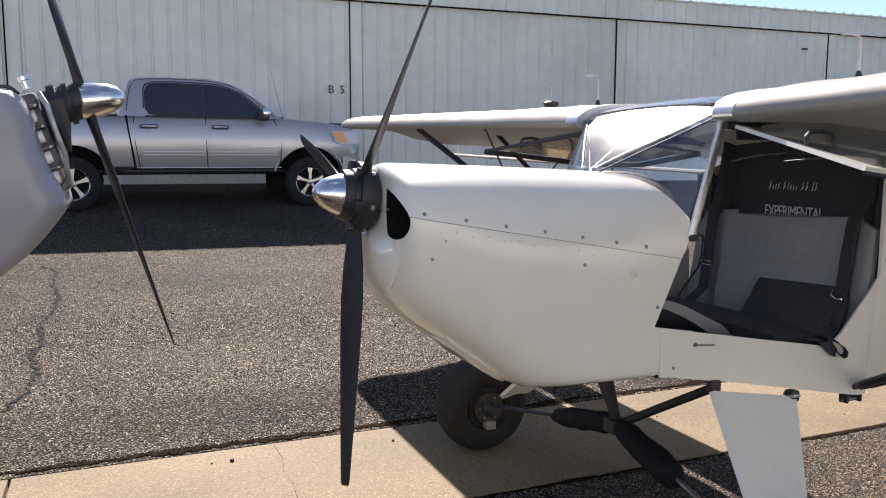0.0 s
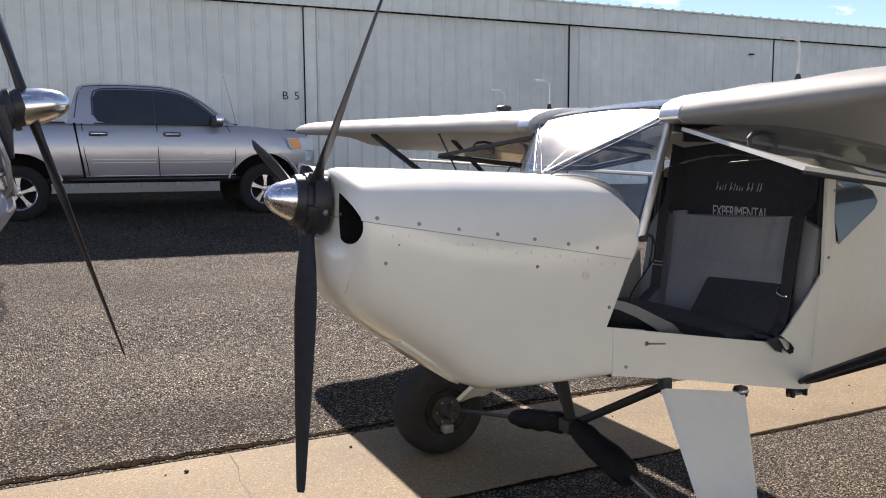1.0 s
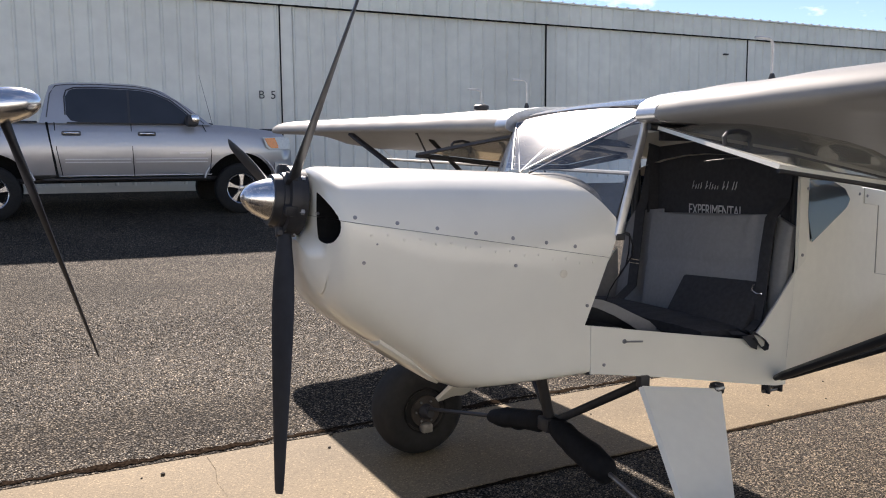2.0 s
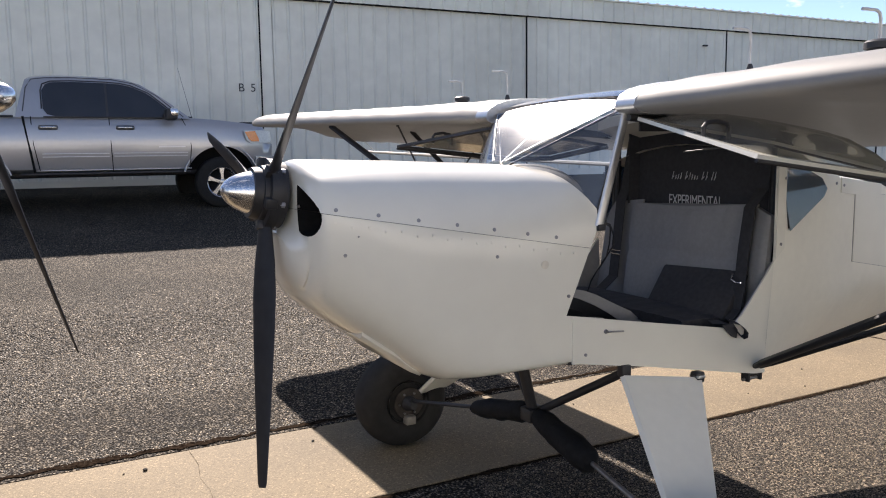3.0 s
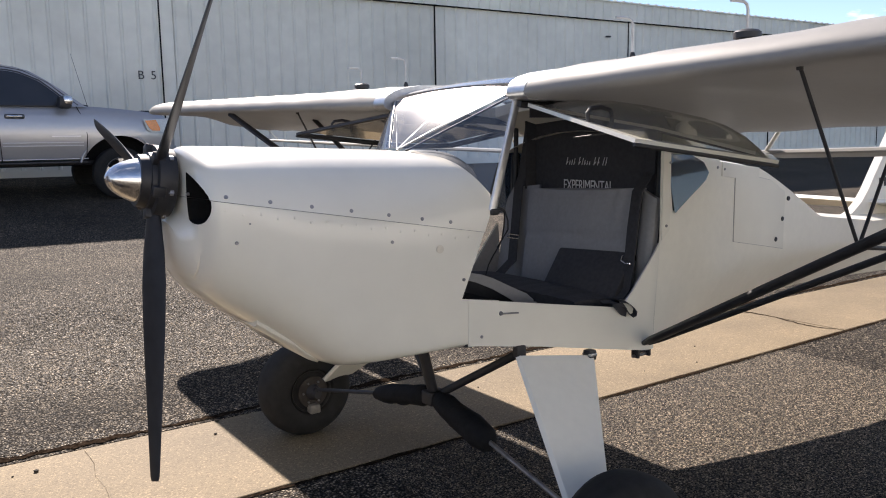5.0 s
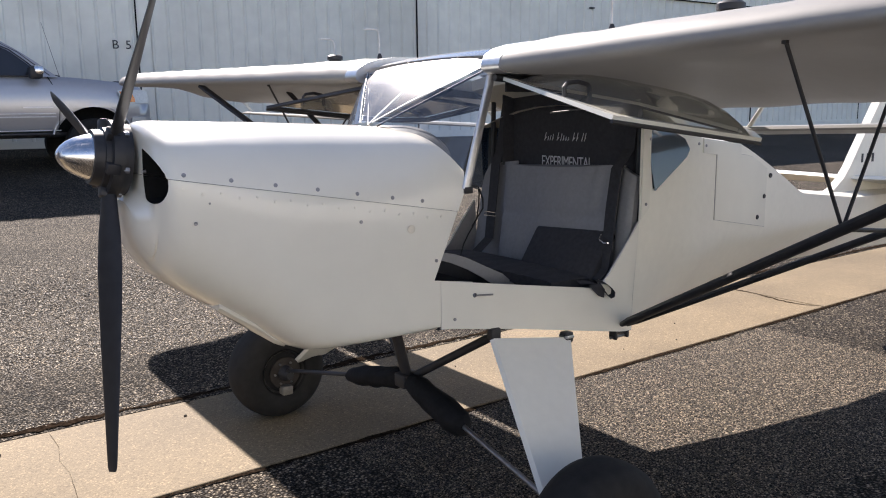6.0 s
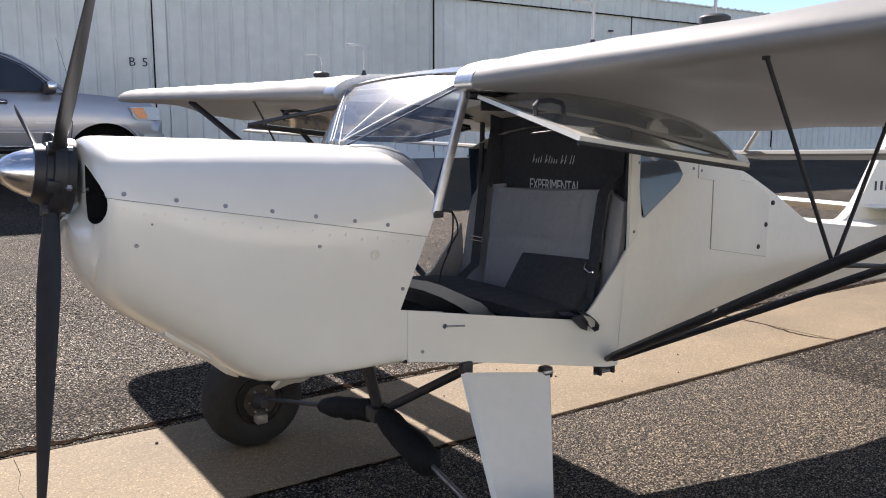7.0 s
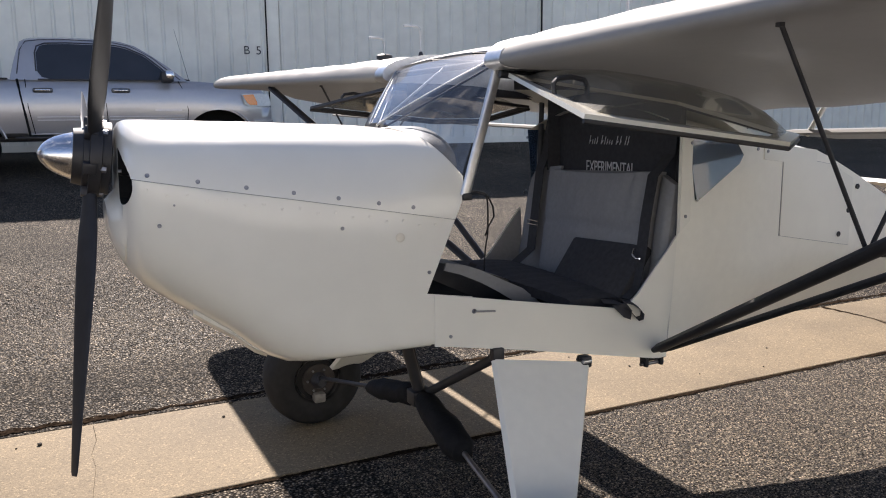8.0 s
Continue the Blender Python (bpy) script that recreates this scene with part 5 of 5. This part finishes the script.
part("gear_guard", plate([(0.03, 0.10), (0.075, 0.09), (0.07, 0.02), (0.045, -0.06), (0.03, -0.05)], 0.05, EM @ Matrix.Translation((0, -0.10, 0))), BLACK, eng)
for k in range(4):
    z = 0.090 - 0.062 * k
    cover = part("side_cover", box((-0.050, -0.158, z - 0.050), (-0.006, -0.125, z - 0.008), 0.006, EM), ENGINE, eng)
    part("cover_rib", box((-0.064, -0.170, z - 0.008), (0.008, -0.125, z + 0.003), 0.003, EM), DARKENGINE, cover)
    part("cover_groove", box((-0.031, -0.161, z - 0.046), (-0.025, -0.155, z - 0.012), 0.0, EM), DARKIN, cover)
    for dx in (-0.055, 0.0):
        part("cover_bolt", turned([(0, 0.005), (0.006, 0.004)], EM @ Matrix.Translation((dx, -0.170, z - 0.002)) @ pose(0, 0, 0, 0, 0, -90), 8), STEEL, cover)
    part("intake_stub", box((-0.085, -0.150, z - 0.045), (-0.052, -0.120, z - 0.015), 0.006, EM), BLACK, cover)
part("spark_lead", pipe([EM @ Vector(p) for p in ((-0.03, -0.16, 0.13), (-0.045, -0.17, 0.155), (-0.075, -0.16, 0.165), (-0.10, -0.12, 0.16))], 0.006), BLACK, eng)
part("filler_cap", turned([(0, 0.011), (0.022, 0.011), (0.024, 0.016), (0.036, 0.016)], EM @ Matrix.Translation((-0.005, -0.13, 0.142)) @ pose(0, 0, 0, 0, -90, 0), 12), CHROME, eng)
part("intake_pipe", pipe([EM @ Vector(p) for p in ((0.02, -0.13, 0.12), (0.030, -0.17, 0.08), (0.028, -0.18, 0.0), (0.028, -0.17, -0.07), (0.01, -0.14, -0.14), (-0.03, -0.12, -0.17))], 0.008), ENGINE, eng)
part("coolant_hose", pipe([EM @ Vector(p) for p in ((0.04, -0.09, -0.06), (0.042, -0.12, -0.02), (0.04, -0.13, 0.05), (0.02, -0.11, 0.115))], 0.008), BLACK, eng)
for s in (-1, 1):
    part("gear_leg", rod((-3.5, OY + s * 0.36, 0.9), (-3.4, OY + s * 0.85, 0.27), 0.03, 0.022), OFFWHITE, other)
    m = Matrix.Translation((-3.4, OY + s * 0.93, 0.26)) @ pose(0, 0, 0, 0, 0, 90)
    w = part("wheel", turned([(x, r * 1.145) for x, r in TYRE], m, 36), RUBBER, other)
    part("rim", turned([(-0.08, 0.02), (-0.08, 0.09), (-0.05, 0.11), (0.05, 0.11), (0.08, 0.09), (0.08, 0.02)], m), STEEL, w)
tw = part("tail_wheel", turned([(-0.03, 0.05), (-0.035, 0.085), (0, 0.10), (0.035, 0.085), (0.03, 0.05)], Matrix.Translation((-6.45, OY, 0.101)) @ pose(0, 0, 0, 0, 0, 90)), RUBBER, other)
part("fork", box((-6.48, OY - 0.05, 0.10), (-6.40, OY + 0.05, 0.78), 0.01), BLACK, tw)
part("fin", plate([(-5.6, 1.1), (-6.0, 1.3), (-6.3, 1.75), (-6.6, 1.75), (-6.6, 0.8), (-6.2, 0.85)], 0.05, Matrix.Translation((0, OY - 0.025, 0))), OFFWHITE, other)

# ---- pickup truck ----
TG = 0.585
TY, TW = 11.215, 0.965
truck = empty("pickup_truck", "grey metallic four-door pickup truck parked by the hangar", "truck", (-0.9, TY, TG))
TRUCK_M = Matrix.Translation((0.9, -TY, -TG))


def tpart(name, bm, mat, parent=None, label="", sm=True):
    """A part of the truck, given in world places."""
    if parent is None:
        bmesh.ops.transform(bm, matrix=TRUCK_M, verts=bm.verts)
        return part(name, bm, mat, truck, label, sm)
    bmesh.ops.transform(bm, matrix=TRUCK_M, verts=bm.verts)
    return part(name, bm, mat, parent, label, sm)


HOODLINE = [(-4.0, 1.985), (0.38, 1.985), (0.8, 1.96), (1.25, 1.915), (1.58, 1.86), (1.70, 1.74), (1.74, 1.60)]


def truck_section(x):
    w = TW * lerp([(-3.95, 0.94), (-3.85, 0.985), (-3.5, 1.0), (0.9, 1.0), (1.35, 0.975), (1.6, 0.91), (1.74, 0.80)], x)
    zt, zb = smooth(HOODLINE, x), TG + lerp([(-3.95, 0.64), (-3.5, 0.60), (1.3, 0.60), (1.74, 0.64)], x)
    half = [(0.86, zb), (0.955, zb + 0.05), (0.985, zb + 0.2), (1.0, zb + 0.36), (0.995, zb + (zt - zb) * 0.62), (0.975, zb + (zt - zb) * 0.82), (0.945, zt - 0.05), (0.90, zt)]
    return [(x, TY - w * a, z) for a, z in half] + [(x, TY + w * a, z) for a, z in reversed(half)]


xs = [-3.95, -3.9, -3.7, -3.3, -2.9, -2.4, -1.95, -1.5, -1.0, -0.5, 0.0, 0.38, 0.6, 0.9, 1.2, 1.4, 1.55, 1.66, 1.74]
body = tpart("body", loft([truck_section(x) for x in xs]), TRUCK, None, "grey metallic body")
WHEELS = (-2.625, 0.873)
arches = []
for x in WHEELS:
    m = Matrix.Translation((x, TY, TG + 0.41)) @ pose(0, 0, 0, 0, 0, 90)
    arches += [turned([(-1.2, 0.555), (-0.62, 0.555)], m, 40), turned([(0.62, 0.555), (1.2, 0.555)], m, 40)]
cut(body, arches, DARKIN)
bm = box((-3.86, TY - 0.80, 1.55), (-1.99, TY + 0.80, 2.2))
cut(body, [bm], DARKIN)
for s in (-1, 1):
    tpart("bed_rail", box((-3.9, TY + s * 0.86 - 0.06, 1.982), (-1.98, TY + s * 0.86 + 0.06, 2.005), 0.01), BLACK, None, "black plastic bed rail cap")
    for x in WHEELS:
        tpart("fender_flare", pipe([(x + 0.59 * math.cos(t), TY + s * (TW * 0.972), TG + 0.41 + 0.59 * math.sin(t)) for t in [math.pi * (0.09 + 0.82 * k / 16) for k in range(17)]], 0.016, 10), TRUCK)


def cab_section(x):
    zr = smooth([(-1.95, 2.0), (-1.87, 2.32), (-1.79, 2.54), (-1.66, 2.585), (-1.2, 2.60), (-0.65, 2.588), (-0.30, 2.52), (0.0, 2.335), (0.42, 1.99)], x)
    u = (zr - 1.98) / 0.64
    half = [(0.945, 1.975), (0.945 - 0.075 * u, 1.975 + (zr - 1.975) * 0.45), (0.945 - 0.14 * u, 1.975 + (zr - 1.975) * 0.84), (0.945 - 0.19 * u, 1.975 + (zr - 1.975) * 0.95), (0.60, zr)]
    return [(x, TY - TW * a, z) for a, z in half] + [(x, TY + TW * a, z) for a, z in reversed(half)]


tpart("cab", loft([cab_section(x) for x in (-1.95, -1.90, -1.86, -1.80, -1.74, -1.66, -1.5, -1.2, -0.9, -0.65, -0.45, -0.25, -0.05, 0.15, 0.30, 0.42)]), TRUCK)
def cab_side(x, z):
    pts = cab_section(x)[:5]
    return float(np.interp(z, [p[2] for p in pts], [TY - p[1] for p in pts]))


def cab_window(x0, x1, low, high, s):
    """A pane laid on the cab's side, 4 mm proud."""
    bm = bmesh.new()
    rows = []
    for x in side_xs(x0, x1, 16):
        a, b = lerp(low, x), lerp(high, x)
        rows.append([bm.verts.new((x, TY + s * (cab_side(x, a + (b - a) * k / 6) + 0.005), a + (b - a) * k / 6)) for k in range(7)])
    for a, b in zip(rows, rows[1:]):
        for k in range(6):
            bm.faces.new((a[k], a[k + 1], b[k + 1], b[k]))
    return bm


for s in (-1, 1):
    tpart("window", cab_window(-1.60, -0.765, [(-1.60, 2.10), (-1.55, 2.02), (-1.45, 1.995), (-0.73, 1.985)], [(-1.60, 2.36), (-1.57, 2.44), (-1.48, 2.482), (-1.2, 2.495), (-0.76, 2.488)], s), TINT, None, "dark tinted side window")
    tpart("window", cab_window(-0.735, 0.235, [(-0.735, 1.985), (0.235, 1.978)], [(-0.735, 2.487), (-0.55, 2.475), (-0.40, 2.445), (-0.16, 2.34), (0.05, 2.165), (0.235, 1.985)], s), TINT, None, "dark tinted side window")
    tpart("door_pillar", cab_window(-0.765, -0.735, [(-0.765, 1.985), (-0.735, 1.985)], [(-0.765, 2.488), (-0.735, 2.487)], s), BLACK, None, "black pillar between the side windows")
    edge = [(-1.615, 2.10), (-1.615, 2.36), (-1.585, 2.455), (-1.48, 2.498), (-1.2, 2.511), (-0.76, 2.504), (-0.55, 2.491), (-0.40, 2.461), (-0.15, 2.353), (0.06, 2.178), (0.24, 2.0)]
    tpart("window_seal", pipe([(x, TY + s * (cab_side(x, z) + 0.002), z) for x, z in edge], 0.010, 6), BLACK)
    tpart("belt_seal", pipe([(x, TY + s * (cab_side(x, 1.985) + 0.004), 1.985) for x in (-1.60, -1.2, -0.76, -0.3, 0.24)], 0.011, 6), BLACK)
    gutter = [(-1.86, 2.06), (-1.80, 2.40), (-1.72, 2.52), (-1.55, 2.545), (-1.2, 2.558), (-0.65, 2.545), (-0.35, 2.49), (-0.05, 2.325), (0.14, 2.16), (0.33, 2.0)]
    tpart("roof_gutter", pipe([(x, TY + s * (cab_side(x, z) + 0.001), z) for x, z in gutter], 0.008, 6), DARKENGINE)
    yb = TY + s * (TW * 0.998)
    tpart("door_gap", pipe([(x, TY + s * TW * (0.945 + 0.054 * min(1, (1.99 - z) / 0.40)), z) for x, z in ((-1.865, 1.99), (-1.835, 1.75), (-1.79, 1.45), (-1.755, 1.19))], 0.016, 8), DARKIN)
    for pts in ([(-1.765, 1.99), (-1.752, 1.6), (-1.69, 1.22)], [(-0.735, 1.985), (-0.73, 1.6), (-0.72, 1.20)], [(0.30, 1.98), (0.385, 1.80), (0.42, 1.55), (0.385, 1.22)]):
        tpart("door_gap", pipe([(x, TY + s * TW * (0.945 + 0.054 * min(1, (1.99 - z) / 0.40)), z) for x, z in pts], 0.006, 6), DARKIN)
    for x0, x1 in ((-1.65, -0.76), (-0.70, 0.36)):
        for z in (1.405, 1.45):
            tpart("side_moulding", box((x0, yb - (0.010 if s < 0 else 0.004), z), (x1, yb + (0.004 if s < 0 else 0.010), z + 0.014), 0.003), TRIM)
    for x in (-1.55, -0.52):
        h = tpart("door_handle", box((x - 0.13, TY + s * TW * 0.985 - 0.028, 1.80), (x + 0.13, TY + s * TW * 0.985 + 0.028, 1.866), 0.024), DARKENGINE)
        tpart("handle_grip", box((x - 0.10, TY + s * TW * 0.985 - 0.036, 1.822), (x + 0.10, TY + s * TW * 0.985 + 0.036, 1.848), 0.01), CHROME, h)
    mir = tpart("mirror", box((0.03, TY + s * 1.08 - 0.11, 1.94), (0.21, TY + s * 1.08 + 0.11, 2.12), 0.05), BLACK, None, "door mirror with chrome shell")
    tpart("mirror_shell", box((0.08, TY + s * 1.10 - 0.10, 1.98), (0.225, TY + s * 1.10 + 0.10, 2.13), 0.05), CHROME, mir)
    tpart("headlight", loft([[(1.23, TY + s * 0.968, 1.79), (1.28, TY + s * 0.968, 1.64), (1.34, TY + s * 0.966, 1.60)], [(1.56, TY + s * 0.915, 1.80), (1.60, TY + s * 0.905, 1.66), (1.60, TY + s * 0.905, 1.60)], [(1.70, TY + s * 0.80, 1.79), (1.73, TY + s * 0.79, 1.66), (1.73, TY + s * 0.79, 1.61)]]), LAMPCLEAR, None, "clear headlight with orange indicator")
    tpart("indicator", loft([[(1.25, TY + s * 0.976, 1.775), (1.31, TY + s * 0.974, 1.66), (1.36, TY + s * 0.970, 1.62)], [(1.42, TY + s * 0.966, 1.785), (1.48, TY + s * 0.952, 1.66), (1.48, TY + s * 0.952, 1.62)]]), ORANGE, None, "orange indicator lens")
    tpart("sill_strip", box((-1.76, TY + s * TW * 0.93 - 0.012, TG + 0.625), (0.42, TY + s * TW * 0.93 + 0.012, TG + 0.640), 0.004), TRIM, None, "pale strip along the sill")
    tpart("running_board", box((-1.95, TY + s * 0.86 - 0.06, TG + 0.565), (0.40, TY + s * 0.86 + 0.06, TG + 0.60), 0.012), BLACK)
    tpart("badge", box((-0.06, yb - 0.008 if s < 0 else yb, 1.538), (0.33, yb if s < 0 else yb + 0.008, 1.556)), TRIM, None, "pale badge bar", False)
tpart("chassis", box((-3.8, TY - 0.60, TG + 0.52), (1.5, TY + 0.60, TG + 0.62), 0.04), BLACK)
tpart("front_bumper", loft([[(x, TY - w, TG + 0.46), (x + 0.02, TY - w, TG + 0.80), (x + 0.02, TY + w, TG + 0.80), (x, TY + w, TG + 0.46)] for x, w in ((1.40, 0.955), (1.58, 0.92), (1.72, 0.80), (1.76, 0.70))]), TRUCK)
tpart("rear_bumper", box((-4.08, TY - 0.92, TG + 0.50), (-3.90, TY + 0.92, TG + 0.72), 0.03), CHROME)
tpart("hood_edge", box((1.25, TY - 0.75, 1.895), (1.56, TY + 0.75, 1.935), 0.015), BLACK, None, "black hood deflector")
tpart("antenna", rod((0.48, TY - 0.80, 1.98), (0.30, TY - 0.80, 2.75), 0.004, 0.002), BLACK)
tpart("wiper", pipe([(0.50, TY - 0.7, 2.0), (0.40, TY - 0.5, 2.03), (0.36, TY - 0.1, 2.06)], 0.010), BLACK)
for x in WHEELS:
    for s in (-1, 1):
        m = Matrix.Translation((x, TY + s * 0.83, TG + 0.40)) @ pose(0, 0, 0, 0, 0, 90 * s)
        w = tpart("wheel", turned([(-0.13, 0.24), (-0.14, 0.30), (-0.13, 0.36), (-0.10, 0.393), (0, 0.40), (0.10, 0.393), (0.13, 0.36), (0.14, 0.30), (0.13, 0.247), (0.0, 0.24)], m, 48), RUBBER, None, "black all-terrain tyre")
        rim = tpart("rim", turned([(0.02, 0.02), (0.025, 0.205), (0.125, 0.225), (0.135, 0.24), (0.12, 0.247), (-0.1, 0.247), (-0.1, 0.02)], m, 40), SILVER, w, "silver five-spoke rim")
        cap = tpart("hub_cap", turned([(0.03, 0.06), (0.10, 0.058), (0.115, 0.045), (0.12, 0.01)], m, 20), SILVER, w)
        for k in range(5):
            mm = m @ Matrix.Rotation(radians(72 * k + 18), 4, "X")
            tpart("spoke", loft([[mm @ Vector((a, r, b)) for a, b in ((0.05, -h), (0.11, -h * 0.7), (0.11, h * 0.7), (0.05, h))] for r, h in ((0.04, 0.030), (0.12, 0.030), (0.18, 0.044), (0.232, 0.062))]), SILVER, w)
        # Near-black disc over the rim face as the shade behind the spokes.
        tpart("wheel_well", turned([(0.03, 0.02), (0.036, 0.205)], m, 24), DARKIN, w)

# ---- writing on the hangar ----
for ch, lx in (("B", -0.405), ("5", -0.175)):
    c = bpy.data.curves.new("bay_letter", "FONT")
    c.body, c.size, c.align_x, c.extrude = ch, 0.225, "CENTER", 0.002
    o = new("bay_letter", c)
    o.data.materials.append(BLACK)
    o.parent = hangar
    o.matrix_basis = WALL @ Matrix.Translation((lx, -0.036, 2.64)) @ Matrix.Rotation(radians(90), 4, "X")
part("wall_bracket", box((11.44, -0.10, 4.03), (11.58, -0.03, 4.07), 0.01, WALL), BLACK, hangar)

# ---- cracks, seams and loose stones ----
def ribbon(pts, widths, lift, mat, name, label, seed=1, jag=None):
    rnd = random.Random(seed)
    bm = bmesh.new()
    fine = []
    for (a, b) in zip(pts, pts[1:]):
        n = max(2, int((Vector(b) - Vector(a)).length / 0.03))
        for k in range(n):
            fine.append(Vector(a).lerp(Vector(b), k / n))
    fine.append(Vector(pts[-1]))
    rows = []
    for i, p in enumerate(fine):
        d = (fine[min(i + 1, len(fine) - 1)] - fine[max(i - 1, 0)]).normalized()
        q = Vector((-d.y, d.x))
        p = p + q * rnd.uniform(-1, 1) * (widths * 0.45 if jag is None else jag)
        w = widths * rnd.uniform(0.55, 1.0) * (0.8 + 0.25 * math.sin(i * 0.37) + 0.2 * math.sin(i * 0.113 + 2))
        rows.append([bm.verts.new((*(p + q * w / 2), ground_z(p.y + q.y * w / 2) + lift)), bm.verts.new((*(p - q * w / 2), ground_z(p.y - q.y * w / 2) + lift))])
    for a, b in zip(rows, rows[1:]):
        bm.faces.new((a[0], a[1], b[1], b[0]))
    return part(name, bm, mat, None, label, False, "crack", "structure")


ribbon(CRACK, 0.036, 0.0055, DARKIN, "crack", "dark crack wandering through the asphalt", 3, 0.030)
ribbon([(-30, 1.44), (-8, 1.44), (-4, 1.445), (-2, 1.44), (0, 1.425), (4, 1.42), (12, 1.42), (30, 1.42)], 0.075, 0.0045, SOIL, "trim", "dark soil filled joint along the concrete strip", 5, 0.014)
ribbon([(-30, 0.416), (-4, 0.416), (4, 0.416), (30, 0.416)], 0.034, 0.004, SOIL, "trim", "dark joint along the concrete strip", 6, 0.006)
ribbon([(3.47, 1.36), (3.495, 1.0), (3.42, 0.68), (3.45, 0.55), (3.50, 0.44)], 0.028, 0.006, SOIL, "crack", "dark crack along the joint of the concrete", 9, 0.01)
ribbon([(-1.39, 1.34), (-1.385, 1.15), (-1.41, 1.0), (-1.40, 0.85), (-1.42, 0.6), (-1.43, 0.45)], 0.0016, 0.0055, SOIL, "crack", "hairline crack across the concrete", 8)


def stone_mesh(r, seed):
    rnd = random.Random(seed)
    bm = bmesh.new()
    bmesh.ops.create_icosphere(bm, subdivisions=1, radius=r)
    for v in bm.verts:
        v.co *= rnd.uniform(0.7, 1.1)
        v.co.z *= 0.65
    return bm


for k, (x, y, r) in enumerate([(-0.763, 1.351, 0.014), (-0.832, 1.175, 0.009), (-1.61, 1.208, 0.013), (-1.70, 1.21, 0.006), (0.62, 0.98, 0.006), (0.9, 0.75, 0.006), (1.35, 0.9, 0.008), (1.6, 0.62, 0.006), (1.9, 1.1, 0.009), (2.3, 0.8, 0.007), (2.0, 0.55, 0.006), (1.15, 1.2, 0.006)]):
    st = part("stone", stone_mesh(r, k), DARKSTONE, None, "small dark stone lying on the concrete", True, "stone", "", "stones on the strip")
    st.location = (x, y, 0.003 + r * 0.45)
